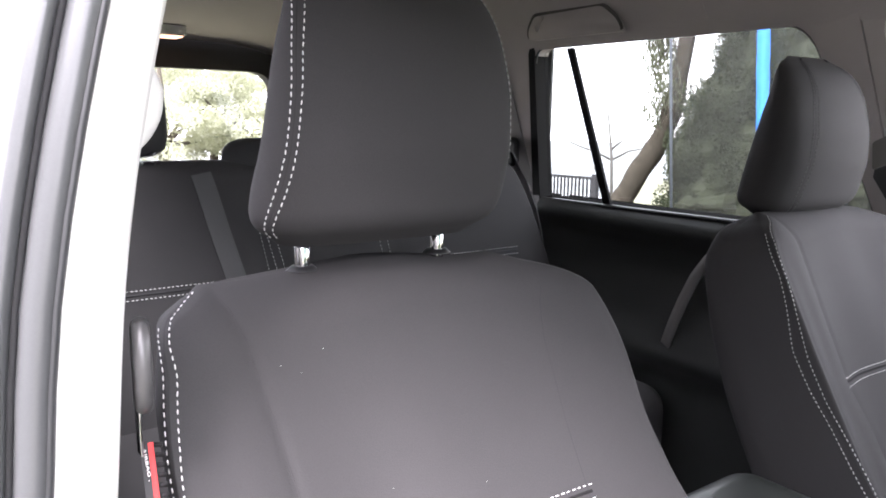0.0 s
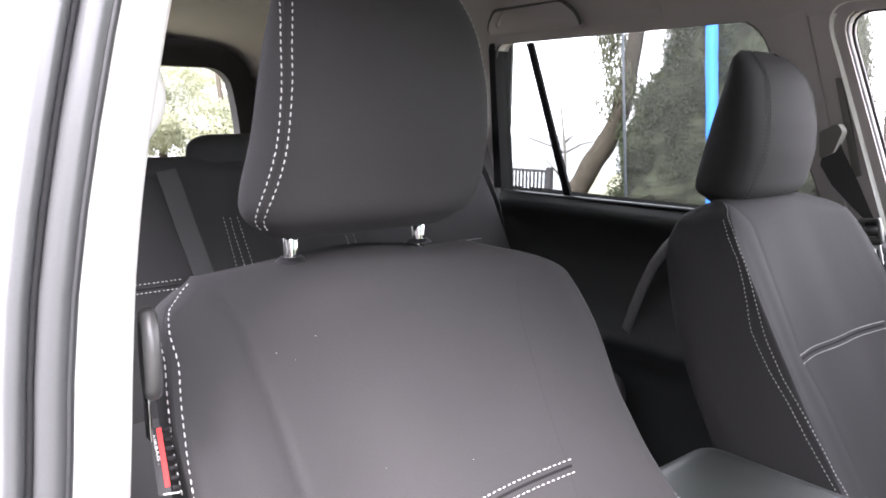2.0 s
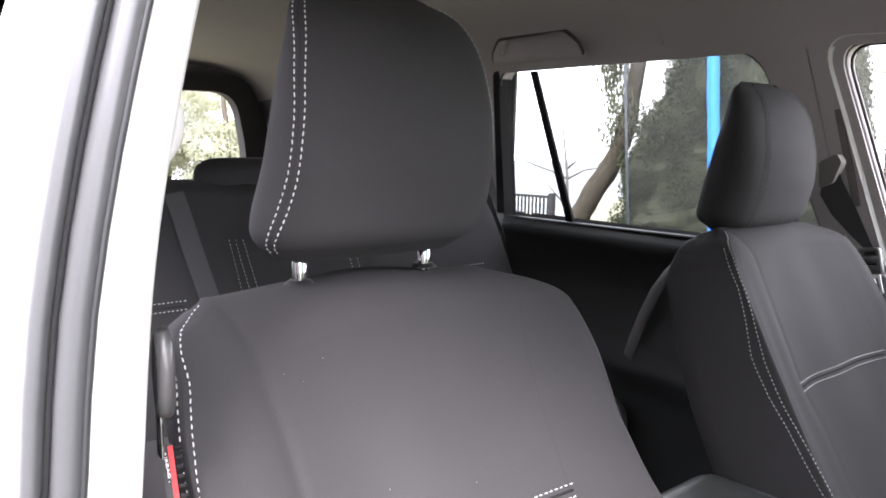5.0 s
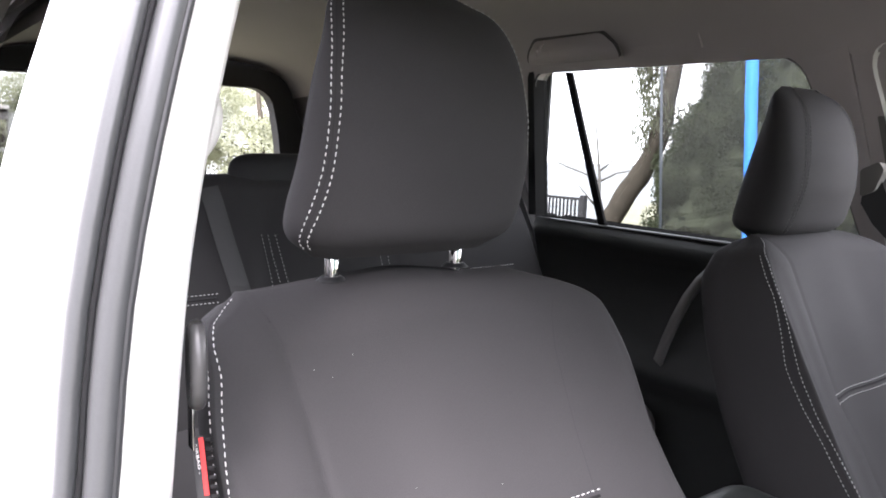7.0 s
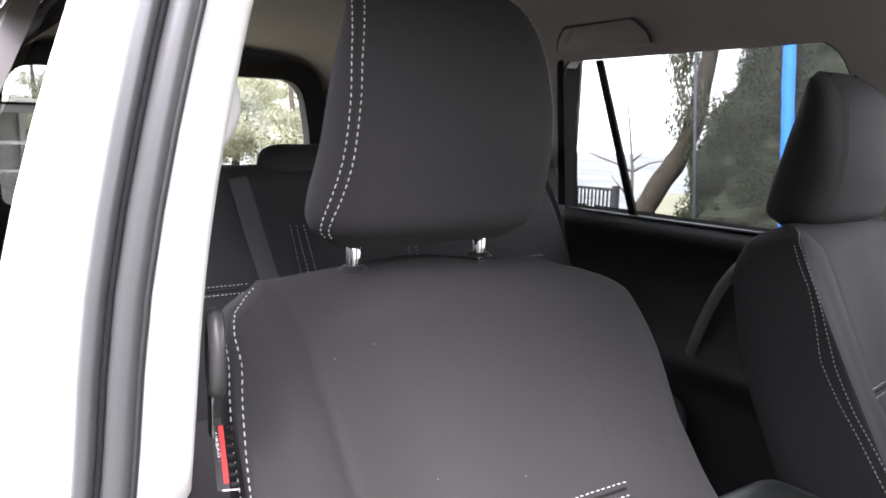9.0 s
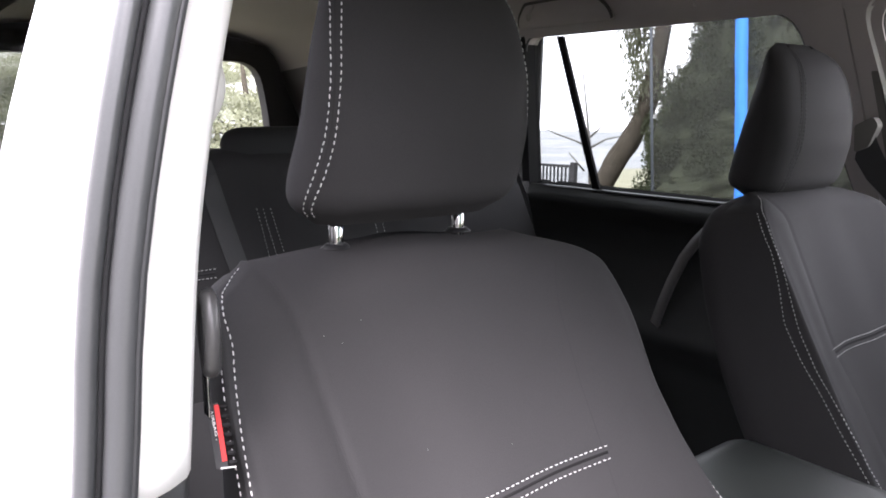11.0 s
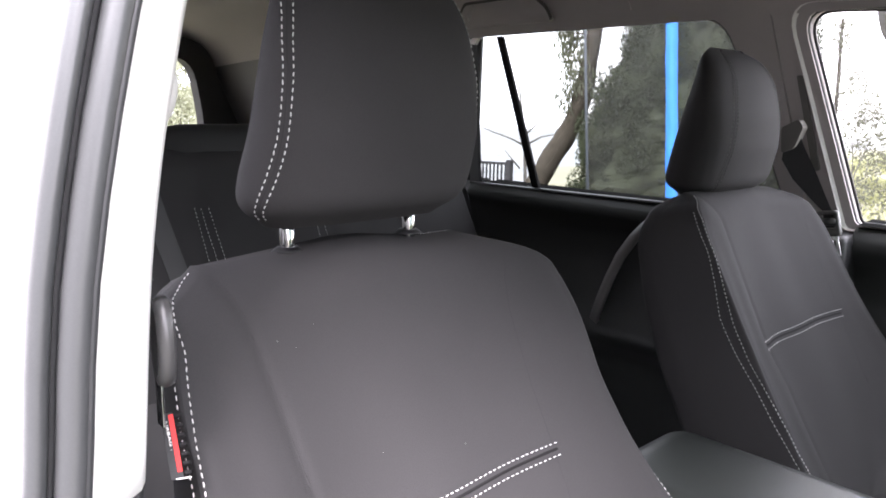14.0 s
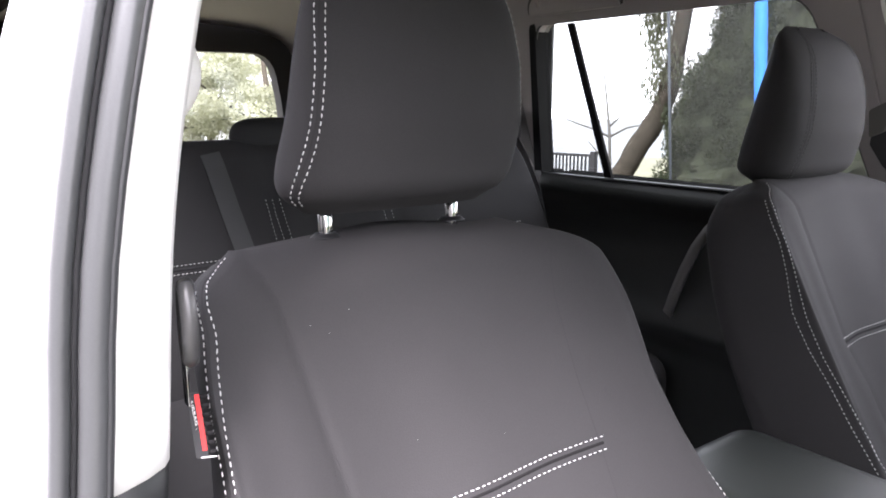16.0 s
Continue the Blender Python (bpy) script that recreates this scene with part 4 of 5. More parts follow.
# ---- rear bench ----
def bench_point(u, v):
    z = 0.66 + 0.665 * (1 - (1 - v) ** 1.6)
    a, q, s = ring_at(BACK_RING, u)
    w = smooth_table([(0.6, 0.74), (1.02, 0.735), (1.20, 0.685), (1.27, 0.655), (1.30, 0.63), (1.33, 0.60)], z, 0.02)
    a = math.copysign(min(1.0, abs(a)) ** 0.75, a)
    close = max(0.0, (z - 1.285) / 0.041)
    shrink = math.sqrt(max(0.0, 1 - close * close))
    y = q * 0.16
    y = 0.08 + (y - 0.08) * (0.03 + 0.97 * shrink)
    x = w * a
    y += 0.012 * math.exp(-((x + 0.12) / 0.02) ** 2) * (q < 0.3) + 0.012 * math.exp(-((x - 0.20) / 0.02) ** 2) * (q < 0.3)
    return Vector((MID + x, 0.93 + 0.24 * (z - 1.0) + y, z))


rear_bench = thing("rear_bench", "charcoal neoprene covered rear bench seat with white stitching", "rear seat", (0, 0, 0))
bm = bmesh.new()
sheet(bm, bench_point, 200, 48, closed=True, cap=True)
bm.normal_update()
bench_tree = BVHTree.FromBMesh(bm)
bench_back = part("backrest", bm, NEOPRENE, rear_bench)
for z in (1.076, 1.058):
    for x0, x1 in ((-0.60, -0.20), (0.32, 0.66)):
        bm = bmesh.new()
        stitches(bm, front_path(bench_tree, [(x0 + (x1 - x0) * k / 12, z) for k in range(13)]), 0.009, 0.0055, 0.0016)
        part("contrast_thread", bm, THREAD, bench_back, "white contrast stitching")
for x0, x1 in ((-0.60, -0.20), (0.32, 0.66)):
    bm = bmesh.new()
    seam(bm, front_path(bench_tree, [(x0 + (x1 - x0) * k / 12, 1.067) for k in range(13)]), 0.003, 0.0015)
    part("cross_seam", bm, SEAM, bench_back)
for x in (-0.060, -0.043, -0.026, 0.235, 0.262):
    bm = bmesh.new()
    stitches(bm, front_path(bench_tree, [(x - 0.028 * (k / 12), 1.02 + 0.175 * k / 12) for k in range(13)]), 0.009, 0.0055, 0.0011)
    part("contrast_thread", bm, THREAD, bench_back, "white contrast stitching")
bm = bmesh.new()
padded(bm, (-0.64, 0.46, 0.6), (0.74, 0.99, 0.80), 0.06, 0.02)
part("cushion", bm, NEOPRENE, rear_bench)
bm = bmesh.new()
box(bm, (-0.6, 0.5, 0.424), (0.7, 1.0, 0.6), 0.01)
part("bench_base", bm, BLACK_PLASTIC, rear_bench)


def rear_headrest(x, z0, z1, half, label, posts):
    h = thing("rear_headrest", label, "headrest", (x, 1.07, z0), group="rear headrests")
    bm = bmesh.new()
    hh = z1 - z0

    def f(u, v):
        t = 0.5 - 0.5 * math.cos(math.pi * v)
        a, q, s = ring_at(HEAD_RING, u)
        r = (1 - abs(2 * t - 1) ** 5) ** 0.4 if 0 < t < 1 else 0.0
        return Vector((half * a * (0.55 + 0.45 * r), (q - 0.5) * 0.11 * (0.3 + 0.7 * r) + 0.02 * t, hh * t))

    sheet(bm, f, 48, 28, closed=True, cap=True)
    part("pad", bm, NEOPRENE_DARK, h)
    for s in (-1, 1):
        bm = bmesh.new()
        tube(bm, [(s * 0.06, 0, -0.06 - 0.03 * posts), (s * 0.06, 0, 0.05)], 0.006, 10)
        part("post", bm, BLACK_PLASTIC, h)
    return h


NEOPRENE_DARK = material("black_neoprene", (0.015, 0.015, 0.016), 0.7, grain=0.12, grain_scale=900, stain=0.1, bump=0.15)
rear_headrest(-0.375, 1.335, 1.515, 0.125, "raised black rear headrest with loose plastic wrap below", 1)
rear_headrest(0.045, 1.20, 1.374, 0.175, "low black centre headrest resting on the bench", 0)
rear_headrest(0.44, 1.30, 1.43, 0.125, "black outer rear headrest", 1)
FILM = glass_material("clear_film", (0.72, 0.73, 0.75), 0.12, 0.22)
bm = bmesh.new()
sheet(bm, lambda u, v: Vector((-0.47 + 0.2 * u, 1.045 + 0.008 * math.sin(u * 31) * math.cos(v * 9) - 0.012 * v, 1.318 + 0.03 * v + 0.004 * math.sin(u * 23 + v * 5))), 40, 6)
tagged(part("plastic_wrap", bm, FILM, smooth=False), "crumpled clear plastic wrap under the rear headrest", "plastic wrap")

strap = thing("centre_strap", "dark grey webbing strap lying down the rear bench back", "strap", (0, 0, 0))
STRAP = material("grey_webbing", (0.052, 0.052, 0.053), 0.7, grain=0.2, grain_scale=700, bump=0.3)
line = front_path(bench_tree, [(-0.200, 1.300), (-0.175, 1.18), (-0.147, 1.06), (-0.125, 0.95)])
bm = bmesh.new()
ribbon(bm, [p + n * 0.003 for p, n in line[::6]], (1, 0, 0), 0.044, 0.002)
part("webbing", bm, STRAP, strap, smooth=False)

belt_3 = thing("seat_belt", "rear seat belt running down beside the bench from a black guide", "seat belt", (0, 0, 0), group="seat belts")
bm = bmesh.new()
padded(bm, (0.665, 1.03, 1.29), (0.735, 1.075, 1.375), 0.018)
part("belt_guide", bm, BLACK_PLASTIC, belt_3)
bm = bmesh.new()
ribbon(bm, [(0.70, 1.045, 1.33), (0.735, 1.02, 1.25), (0.765, 1.0, 1.16), (0.785, 0.98, 1.02), (0.785, 0.97, 0.7)], (0.3, 1, 0), 0.046, 0.0016)
part("webbing", bm, WEBBING, belt_3, smooth=False)

# ---- centre console ----
VINYL = material("smooth_black_vinyl", (0.021, 0.024, 0.0225), 0.36, grain=0.06, grain_scale=900, stain=0.08, stain_scale=8, bump=0.08)
console = thing("centre_console", "black console with a smooth padded armrest lid", "console", (0, 0, 0))
bm = bmesh.new()
box(bm, (-0.062, -0.50, 0.875), (0.188, -0.046, 0.974), 0.052, 10)
part("armrest_lid", bm, VINYL, console, "smooth padded black lid")
bm = bmesh.new()
box(bm, (-0.055, -0.95, 0.424), (0.155, -0.06, 0.895), 0.015)
part("console_body", bm, BLACK_PLASTIC, console)

# ---- outside ----
# compass angle and rise of the outdoor lines
TRUNK = [(49.45, -0.111), (50.07, -0.089), (51.28, -0.050), (52.34, -0.016), (52.95, 0.018), (53.25, 0.053), (53.42, 0.085), (53.5, 0.105)]
LEAVES = [(51.77, 0.092), (52.08, 0.057), (51.64, 0.071), (51.85, 0.012), (52.1, -0.002), (52.5, 0.098), (52.5, 0.04), (51.2, 0.098), (51.6, 0.115)]
BARE = [(49.0, -0.12), (48.7, -0.048), (48.4, -0.005), (48.0, 0.045)]
BRANCHES = [[(48.7, -0.052), (47.7, -0.043), (46.2, -0.034), (45.1, -0.025)], [(48.7, -0.052), (49.9, -0.04), (51.1, -0.036)], [(48.7, -0.038), (49.8, -0.02)], [(48.4, -0.082), (47.2, -0.058)]]
FRONT = [(71.95, 0.109), (73.3, 0.076), (74.5, 0.044), (75.5, 0.008), (76.3, -0.030)]
EYE = Vector((-0.77, -0.60, 1.428))


def away(heading, rise, dist):
    """A place at a compass angle right of straight back, dist metres off, rising by rise for each metre."""
    h = radians(heading)
    return Vector((EYE.x + math.sin(h) * dist, EYE.y + math.cos(h) * dist, EYE.z + rise * dist))


def ground_z(x, y):
    return -0.043 * max(0.0, y)


def land_z(r, h):
    """The lawn's gentle fall, then the drop to the valley; steepest past the fence."""
    y = r * math.cos(h)
    near = lerp_table([(-180, 60), (15, 48), (34, 15.5), (48.5, 15.0), (50.5, 26.0), (57, 26.0), (66, 30), (80, 60), (180, 60)], math.degrees(h))
    t = min(1.0, max(0.0, (r - near) / 90.0))
    drop = t * t * (3 - 2 * t)
    lawn = -0.043 * max(0.0, min(y, 60.0))
    return lawn * (1 - drop) - 40.0 * drop + (0.02 * noise.noise(Vector((y * 0.7, r * 0.5, h * 9))) if 4 < r < 60 else 0.0)


def land(u, v):
    h = 2 * math.pi * u - math.pi
    r = 0.3 + 1430 * v ** 3.2
    if v > 0.99:
        r += 60 * noise.noise(Vector((h * 14, 1, 0))) + 25 * noise.noise(Vector((h * 60, 2, 0)))
    return Vector((r * math.sin(h), r * math.cos(h), land_z(r, h)))


# lawn near the car, farmland and town in the valley, distance haze painted grey
LAND = material("lawn_and_hazy_valley", (0.13, 0.127, 0.08), 0.95, grain=0.4, grain_scale=30, stain=0.3, stain_scale=0.4)
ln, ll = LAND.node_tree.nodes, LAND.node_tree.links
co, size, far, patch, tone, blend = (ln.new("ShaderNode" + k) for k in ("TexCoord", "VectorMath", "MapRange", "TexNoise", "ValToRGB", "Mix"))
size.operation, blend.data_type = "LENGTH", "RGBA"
# the greyed haze colours blend in between 35 and 160 m
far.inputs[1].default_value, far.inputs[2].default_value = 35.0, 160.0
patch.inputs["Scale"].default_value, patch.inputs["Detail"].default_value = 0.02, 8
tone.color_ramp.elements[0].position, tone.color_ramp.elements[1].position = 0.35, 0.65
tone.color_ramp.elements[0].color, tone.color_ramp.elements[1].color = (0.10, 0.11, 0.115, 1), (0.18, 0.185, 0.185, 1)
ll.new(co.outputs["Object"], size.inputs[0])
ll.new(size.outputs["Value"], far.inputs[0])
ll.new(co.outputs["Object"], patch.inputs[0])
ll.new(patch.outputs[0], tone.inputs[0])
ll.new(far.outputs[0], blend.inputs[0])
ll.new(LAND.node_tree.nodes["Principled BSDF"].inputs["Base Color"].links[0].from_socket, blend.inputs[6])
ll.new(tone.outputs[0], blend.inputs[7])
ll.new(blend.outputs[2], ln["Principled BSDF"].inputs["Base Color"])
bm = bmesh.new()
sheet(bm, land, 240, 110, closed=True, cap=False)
ground = tagged(part("ground", bm, LAND), "dry grassy lawn falling away to a valley painted hazy", "ground", kind="structure")

# an unseen wall added beyond the driver's side to block low light
bm = bmesh.new()
box(bm, (-2.7, -7.0, -0.02), (-2.5, 5.0, 2.25))
tagged(part("light_block_wall", bm, material("dull_wall", (0.09, 0.085, 0.08), 0.9, grain=0.2, grain_scale=30, stain=0.2)), "plain dull unseen wall blocking side light", "wall", kind="structure")


def leaf_cloud(bm, centre, size, count, leaf, droop=0.0, slim=1.0, rng=random):
    """Loose small leaves filling an uneven blob."""
    for _ in range(count):
        while True:
            p = Vector((rng.uniform(-1, 1), rng.uniform(-1, 1), rng.uniform(-1, 1)))
            if p.length < 1:
                break
        p = Vector((p.x * size[0], p.y * size[1], p.z * size[2]))
        c = Vector(centre) + p
        d = Vector((rng.uniform(-1, 1), rng.uniform(-1, 1), rng.uniform(-1, 1) - droop)).normalized()
        s = d.orthogonal().normalized()
        s = (s * math.cos(rng.uniform(0, 6.28)) + d.cross(s) * math.sin(rng.uniform(0, 6.28))).normalized()
        l, w = leaf * rng.uniform(0.6, 1.3), leaf * rng.uniform(0.16, 0.3) * slim
        a, b, e, f = c - d * l / 2, c + s * w, c + d * l / 2, c - s * w
        bm.faces.new([bm.verts.new(q) for q in (a, b, e, f)])


def limb(bm, a, b, r0, r1, bends=8, wander=0.12):
    """A limb that leaves in a gentle arc."""
    a, b = Vector(a), Vector(b)
    size = (b - a).length
    lift = Vector((random.uniform(-1, 1), random.uniform(-1, 1), random.uniform(0.2, 1))) * wander * size
    pts = [a + (b - a) * (k / bends) + lift * math.sin(math.pi * k / bends) for k in range(bends + 1)]
    tube(bm, pts, r0, 8, r1)
    return pts


def tree(name, label, foot, trunk_pts, radius, clouds, leaf_mat, leaf, droop=0.3, bark=BARK):
    """A tree: bent trunk, limbs out to each cloud of leaves."""
    t = thing(name, label, "tree", foot)
    base = Vector(foot)
    bm = bmesh.new()
    pts = [Vector(p) - base for p in trunk_pts]
    dense = [a.lerp(b, k / 8) for a, b in zip(pts, pts[1:]) for k in range(8)] + [pts[-1]]
    soft = [sum((dense[min(max(k + o, 0), len(dense) - 1)] for o in range(-4, 5)), Vector()) / 9 for k in range(len(dense))]
    tube(bm, soft, radius, 20, radius * 0.55)
    for v in bm.verts:
        v.co += radius * (0.28 * noise.noise_vector(v.co * 2.2) + 0.16 * noise.noise_vector(Vector((v.co.x * 9, v.co.y * 9, v.co.z * 4))))
    for c, size, count in clouds:
        near = min(pts[1:], key=lambda p: (p - (Vector(c) - base)).length)
        limb(bm, near, Vector(c) - base, radius * 0.14, radius * 0.04)
    part("trunk", bm, bark, t)
    bm = bmesh.new()
    for c, size, count in clouds:
        leaf_cloud(bm, Vector(c) - base, size, count, leaf, droop, 0.55)
    if clouds:
        part("crown", bm, leaf_mat, t, smooth=False)
    else:
        bm.free()
    return t


random.seed(11)
D = 9.0
foot = away(49.0, 0, D)
foot.z = ground_z(foot.x, foot.y)
trunk = [foot] + [away(h, r, D) for h, r in TRUNK] + [away(53.9, 0.20, D), away(54.2, 0.34, D)]
clouds = [(away(h, r, D + random.uniform(-0.4, 0.4)), (0.17, 0.17, 0.30), 210) for h, r in LEAVES]
clouds += [(away(54.3, 0.28, D), (0.8, 0.8, 0.7), 900), (away(52.6, 0.22, D), (0.6, 0.6, 0.5), 500)]
tree("gum_tree", "leaning gum tree with brown bark and drooping leaves", foot, trunk, 0.135, clouds, LEAF_DUSK, 0.075, 2.4)

# the dark cypress
foot = away(60.0, 0, 8.0)
foot.z = ground_z(0, foot.y)
clouds = []
for k in range(340):
    z = random.uniform(-0.1, 3.6)
    r = lerp_table([(-0.1, 1.12), (1.1, 1.06), (1.7, 0.86), (2.3, 0.48), (3.0, 0.36), (3.6, 0.15)], z) * random.uniform(0.86, 0.96)
    a = random.uniform(0, 6.28)
    clouds.append(((foot.x + r * math.cos(a), foot.y + r * math.sin(a), z), (0.10, 0.10, 0.20), 300))
cypress = thing("cypress_tree", "dense dark green cypress tree beyond the tent wall", "tree", foot)
bm = bmesh.new()
tube(bm, [(0, 0, 0), (0.02, 0, 1.2), (0, 0.03, 3.2)], 0.12, 10, 0.03)
part("trunk", bm, BARK, cypress)
bm = bmesh.new()
for c, size, n in clouds:
    leaf_cloud(bm, Vector(c) - foot, size, n, 0.040, -0.3)


def cypress_core(u, v):
    z = 3.3 * v
    a = 6.283 * u
    r = 0.90 * lerp_table([(0, 1.12), (1.1, 1.06), (1.7, 0.86), (2.3, 0.48), (3.0, 0.36), (3.6, 0.15)], z)
    r *= 1 + 0.22 * noise.noise(Vector((math.cos(a) * 3, math.sin(a) * 3, z * 3))) + 0.12 * noise.noise(Vector((math.cos(a) * 9, math.sin(a) * 9, z * 9)))
    return Vector((r * math.cos(a), r * math.sin(a), z))


sheet(bm, cypress_core, 90, 90, closed=True, cap=True)
part("crown", bm, LEAF_DARK, cypress, smooth=False)
foot2 = away(64.0, 0, 8.6)
foot2.z = ground_z(0, foot2.y)
copy_thing(cypress, Matrix.Translation(foot2) @ Matrix.Rotation(2.0, 4, "Z") @ Matrix.Diagonal((0.72, 0.72, 1.35, 1)))

# a bare young tree and the picket fence at the drop
D = 11.0
foot = away(BARE[0][0], 0, D)
foot.z = ground_z(0, foot.y)
bare = thing("bare_tree", "leafless thin grey young tree beside the fence", "tree", foot)
bm = bmesh.new()
tube(bm, [(0, 0, 0)] + [away(h, r, D) - foot for h, r in BARE[1:]], 0.028, 8, 0.009)
part("trunk", bm, GREY_BARK, bare)
for line in BRANCHES:
    bm = bmesh.new()
    tube(bm, [away(h, r, D) - foot for h, r in line], 0.018, 6, 0.008)
    part("branch", bm, GREY_BARK, bare)

fence = thing("iron_fence", "black iron picket fence at the edge of the lawn", "fence", (7.24, 6.71, 0))
run = Vector((0.30, 0.95, -0.043)).normalized()
for k in range(0, 44):
    p = run * (0.115 * k)
    bm = bmesh.new()
    if k % 22 == 0:
        box(bm, (p.x - 0.04, p.y - 0.04, ground_z(0, 6.71 + p.y)), (p.x + 0.04, p.y + 0.04, 0.66 + p.z), 0.004)
        part("post", bm, IRON, fence, smooth=False)
    else:
        box(bm, (p.x - 0.011, p.y - 0.011, -0.22 + p.z), (p.x + 0.011, p.y + 0.011, 0.60 + p.z))
        part("picket", bm, IRON, fence, smooth=False)
for z in (0.60, -0.17):
    bm = bmesh.new()
    ribbon(bm, [Vector((0, 0, z)), Vector((0, 0, z)) + run * 4.9], (0.95, -0.3, 0), 0.035, 0.04)
    part("rail", bm, IRON, fence, smooth=False)

# tent poles and mesh wall close beside the car
pole = thing("tent_pole", "bright blue fabric-sleeved tent pole beside the car", "tent pole", (2.515, 1.263, 0.0))
bm = bmesh.new()
sheet(bm, lambda u, v: Vector(((0.028 + 0.0035 * noise.noise(Vector((math.cos(6.283 * u) * 1.5, math.sin(6.283 * u) * 1.5, v * 26)))) * math.cos(6.283 * u), 0.0 + 0.2 * v * 1.0 - 0.0 + (0.028 + 0.004 * noise.noise(Vector((math.sin(6.283 * u) * 1.5, 5, v * 26)))) * math.sin(6.283 * u), 2.6 * v)), 20, 160, closed=True, cap=True)
part("sleeve", bm, BLUE, pole, "bright blue fabric sleeve")
bm = bmesh.new()
box(bm, (-0.05, -0.05, 0.0), (0.05, 0.05, 0.012), 0.003)
part("foot_plate", bm, IRON, pole)
MESH = glass_material("dark_tent_mesh", (0.76, 0.75, 0.74), 0.6, 0.028)
tent = thing("tent_wall", "dark see-through mesh tent wall hung between poles", "tent wall", (2.53, 0, 0))
bm = bmesh.new()
sheet(bm, lambda u, v: Vector((0.01 * math.sin(u * 9), 1.79 - 2.4 * u + 0.078 * 2.5 * v, 0.02 + 2.5 * v)), 24, 6)
sheet_ob = part("mesh_panel", bm, MESH, tent, smooth=False)
bm = bmesh.new()
tube(bm, [(0, 1.775, 0.0), (0, 1.98, 2.52)], 0.0075, 8)
part("edge_cord", bm, material("dark_blue_cord", (0.022, 0.028, 0.035), 0.6), tent)

# trees past the passenger door
D = 8.0
foot = away(77.8, 0, D)
foot.z = 0.0
line = [foot, away(77.4, -0.07, D)] + [away(h, r, D) for h, r in reversed(FRONT)] + [away(72.5, 0.2, D), away(71.5, 0.4, D)]
tree("gum_tree", "brown-barked gum tree leaning over the bank", foot, line, 0.16,
     [(away(73, 0.3, D), (1.0, 1.0, 0.6), 300)], LEAF_PALE, 0.1, 0.8, PALE_BARK)
foot = away(77.5, 0, D + 0.4)
foot.z = 0.0
tree("gum_tree", "slender gum tree beside a larger one", foot, [foot, away(77.2, 0.03, D + 0.4), away(76.4, 0.06, D + 0.4), away(75.5, 0.085, D + 0.4), away(74.2, 0.108, D + 0.4), away(73, 0.2, D + 0.4)], 0.15,
     [(away(75, 0.3, D), (0.8, 0.8, 0.6), 500)], LEAF_PALE, 0.1, 0.8, PALE_BARK)
for k in range(11):
    h, d = (70.6, 9.0) if k == 0 else (67.5 + k * 1.15 + random.uniform(-0.4, 0.4), random.uniform(9.5, 15))
    foot = away(h, 0, d)
    foot.z = ground_z(0, foot.y)
    s = 1.25 if k == 0 else random.uniform(0.35, 0.8)
    bush = thing("bush", "pale green leafy bush on the bank", "bush", foot, group="bushes on the bank")
    bm = bmesh.new()
    for j in range(5):
        limb(bm, (0, 0, 0), (random.uniform(-0.4, 0.4) * s, random.uniform(-0.4, 0.4) * s, s), 0.012, 0.004)
    part("stem", bm, GREY_BARK, bush)
    bm = bmesh.new()
    for j in range(12):
        leaf_cloud(bm, (random.uniform(-0.6, 0.6) * s, random.uniform(-0.6, 0.6) * s, random.uniform(0.2, 1.25) * s), (0.30 * s, 0.30 * s, 0.24 * s), 170, 0.06, 0.2)
    part("foliage", bm, LEAF_DUSK if k == 0 else LEAF_PALE, bush, smooth=False)

# the far trees behind the car
for k, (h, d, top, wide) in enumerate(((6, 30, 3.2, 2.2), (11, 34, 4.2, 3.2), (15.5, 27, 3.6, 2.6), (19, 31, 4.4, 3.0), (23, 26, 3.4, 2.6), (27, 30, 3.6, 2.6), (13, 44, 4.2, 4.5), (21, 46, 4.4, 4.5), (2, 40, 3.6, 4.0))):
    foot = away(h, 0, d)
    foot.z = ground_z(0, foot.y)
    t = thing("gum_tree", "tall pale green gum tree beyond the driveway", "tree", foot, group="far gum trees")
    bm = bmesh.new()
    tube(bm, [(0, 0, 0), (0.2, 0.1, top * 0.5 - foot.z * 0.5), (0.1, 0.3, top - foot.z)], 0.2, 8, 0.05)
    blobs = []
    for j in range(34):
        a, r = random.uniform(0, 6.28), wide * math.sqrt(random.uniform(0, 1))
        z = -foot.z + top * random.uniform(0.05, 1.0) - 0.5
        blobs.append(Vector((r * math.cos(a), r * math.sin(a), z)))
    for b in blobs[:10]:
        limb(bm, (0.15, 0.15, -foot.z + 0.3), b, 0.08, 0.02)
    part("trunk", bm, BARK, t)
    bm = bmesh.new()
    for b in blobs:
        leaf_cloud(bm, b, (0.8, 0.8, 0.42), 620, 0.12, 0.5)
    part("crown", bm, LEAF_FAR, t, smooth=False)

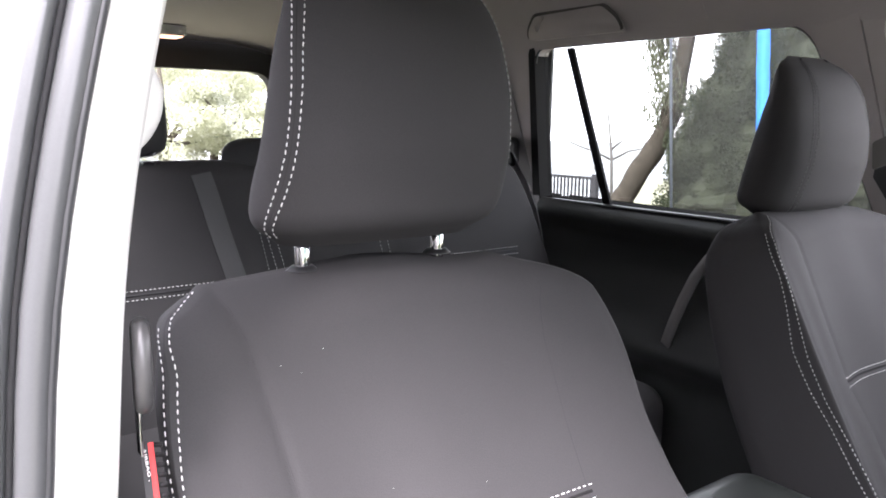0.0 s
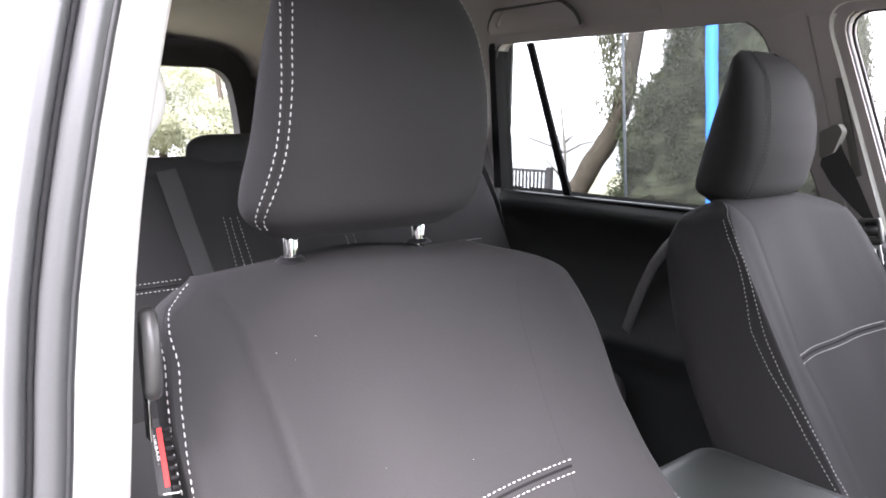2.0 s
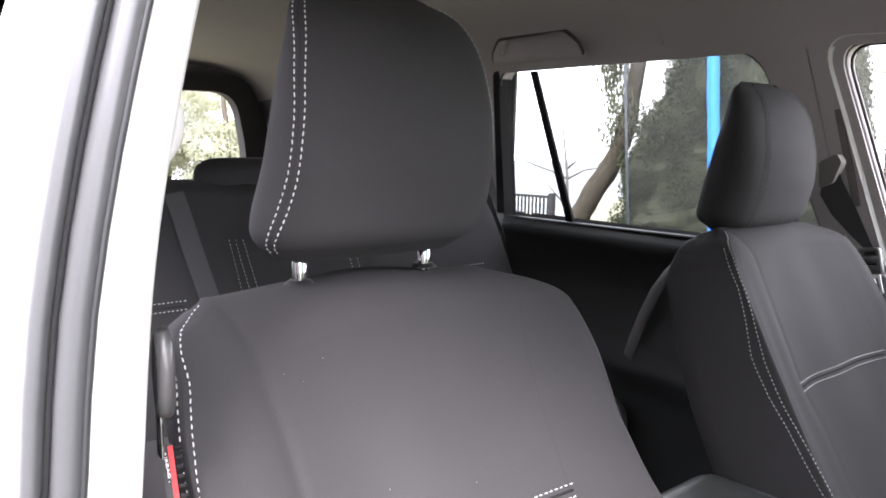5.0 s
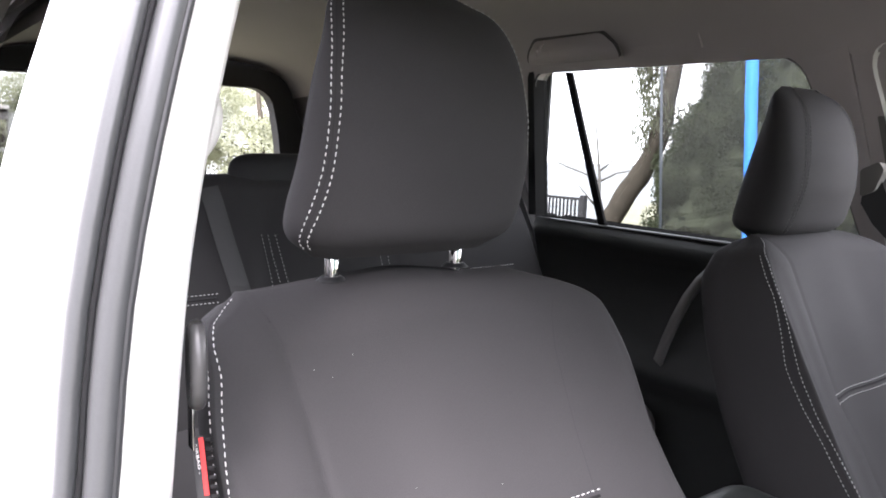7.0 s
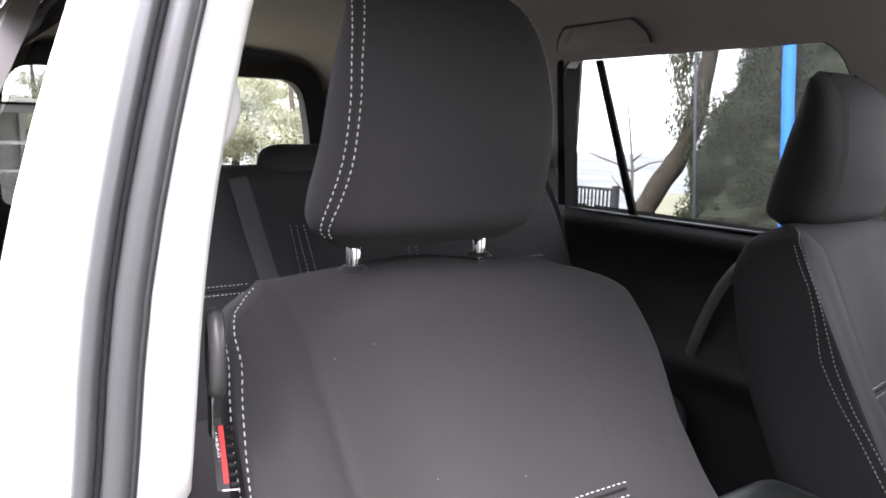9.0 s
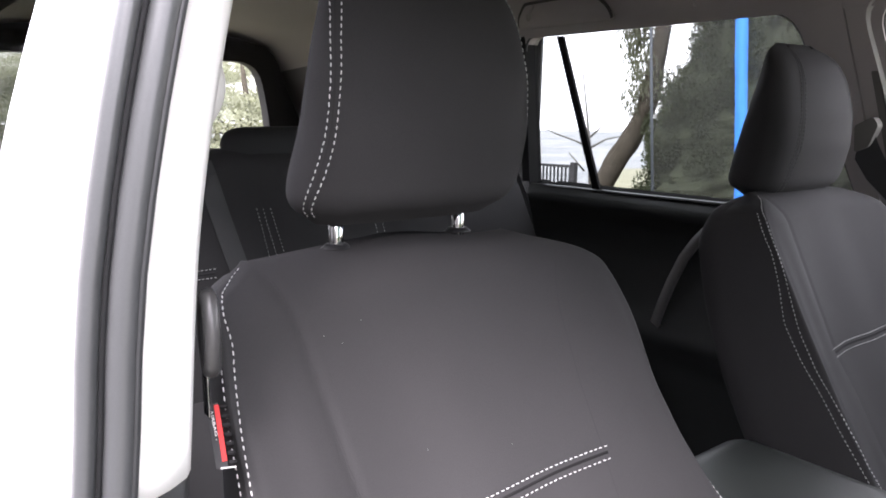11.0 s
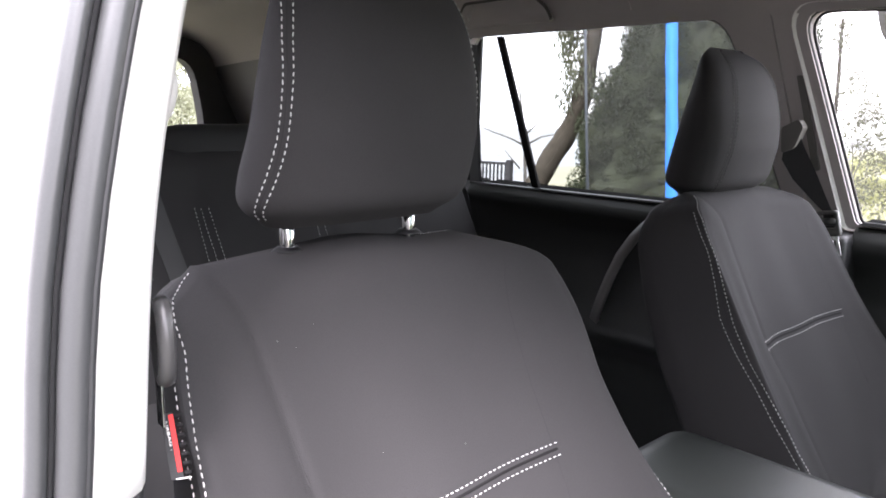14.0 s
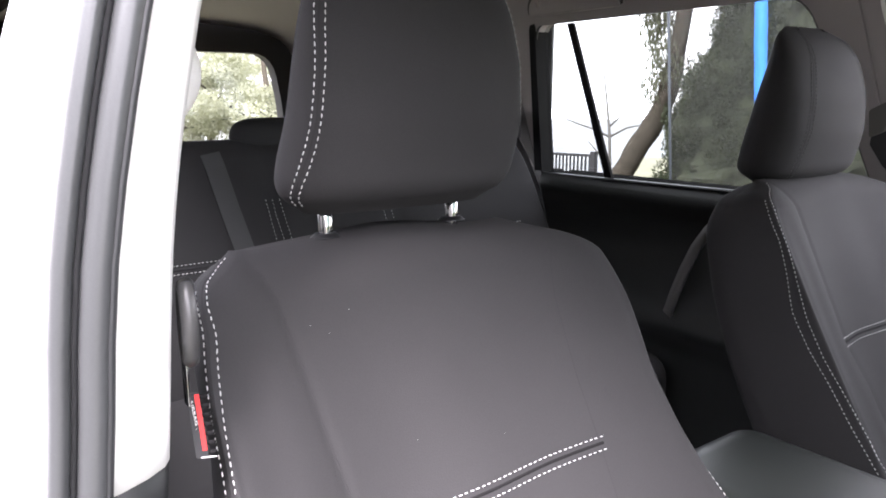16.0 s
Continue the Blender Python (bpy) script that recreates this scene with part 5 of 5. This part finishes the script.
# carport behind the car
CONCRETE = material("weathered_sheet_metal", (0.20, 0.20, 0.19), 0.8, spec=0.1, grain=0.1, grain_scale=20, stain=0.2, stain_scale=1)
D = 13.0
port = thing("carport", "grey flat-roofed open carport behind the car", "carport", (0, 0, 0))
c0 = away(5.2, 0.012, D)
bm = bmesh.new()
box(bm, (c0.x - 4.2, c0.y, c0.z - 0.03), (c0.x + 0.42, c0.y + 4.5, c0.z + 0.06), 0.01)
part("roof", bm, CONCRETE, port, smooth=False)
bm = bmesh.new()
box(bm, (c0.x - 4.2, c0.y - 0.04, c0.z + 0.02), (c0.x + 0.42, c0.y, c0.z + 0.075), 0.005)
part("fascia", bm, material("grey_fascia", (0.28, 0.275, 0.26), 0.8, spec=0.1), port, smooth=False)
# dark band painted for the shaded underside of the roof
bm = bmesh.new()
box(bm, (c0.x - 4.2, c0.y, c0.z - 0.14), (c0.x + 0.40, c0.y + 0.08, c0.z + 0.018), 0.005)
part("roof_underside", bm, material("underside_shade", (0.09, 0.088, 0.085), 0.9, spec=0.05), port, smooth=False)
bm = bmesh.new()
box(bm, (c0.x - 4.0, c0.y + 4.4, ground_z(0, c0.y + 4.4)), (c0.x + 0.45, c0.y + 4.46, c0.z - 0.04))
part("back_wall", bm, CONCRETE, port, smooth=False)
for px, py in ((0.45, 0.1), (-0.15, 4.3), (0.45, 4.3), (-2.0, 0.1), (-4.0, 0.1), (-4.0, 4.3)):
    bm = bmesh.new()
    box(bm, (c0.x + px - 0.05, c0.y + py, ground_z(0, c0.y + py)), (c0.x + px + 0.05, c0.y + py + 0.1, c0.z - 0.03), 0.005)
    part("post", bm, CONCRETE, port, smooth=False)
for z in (-0.62, -1.0):
    bm = bmesh.new()
    box(bm, (c0.x - 4.0, c0.y + 0.12, c0.z + z), (c0.x + 0.45, c0.y + 0.17, c0.z + z + 0.06 - 0.1 * (z < -0.8)), 0.003)
    part("rail", bm, CONCRETE, port, smooth=False)

# leafy sapling past the passenger door
random.seed(29)
foot = away(70.2, 0, 8.8)
foot.z = ground_z(0, foot.y)
SAPLING = [(69.6, 0.09), (69.8, 0.076), (70.4, 0.046), (70.7, 0.030), (71.3, -0.003), (72.0, -0.013), (72.6, -0.004), (71.6, -0.045), (72.4, -0.060), (73.4, -0.050), (72.0, -0.085)]
tree("sapling", "green leafy sapling on the bank", foot, [foot, away(70.0, -0.1, 8.8), away(69.8, 0.0, 8.8), away(69.6, 0.12, 8.8)], 0.03,
     [(away(h, r, 8.8 + random.uniform(-0.3, 0.3)), (0.15, 0.15, 0.13), 200) for h, r in SAPLING], LEAF_DUSK, 0.05, 0.6)
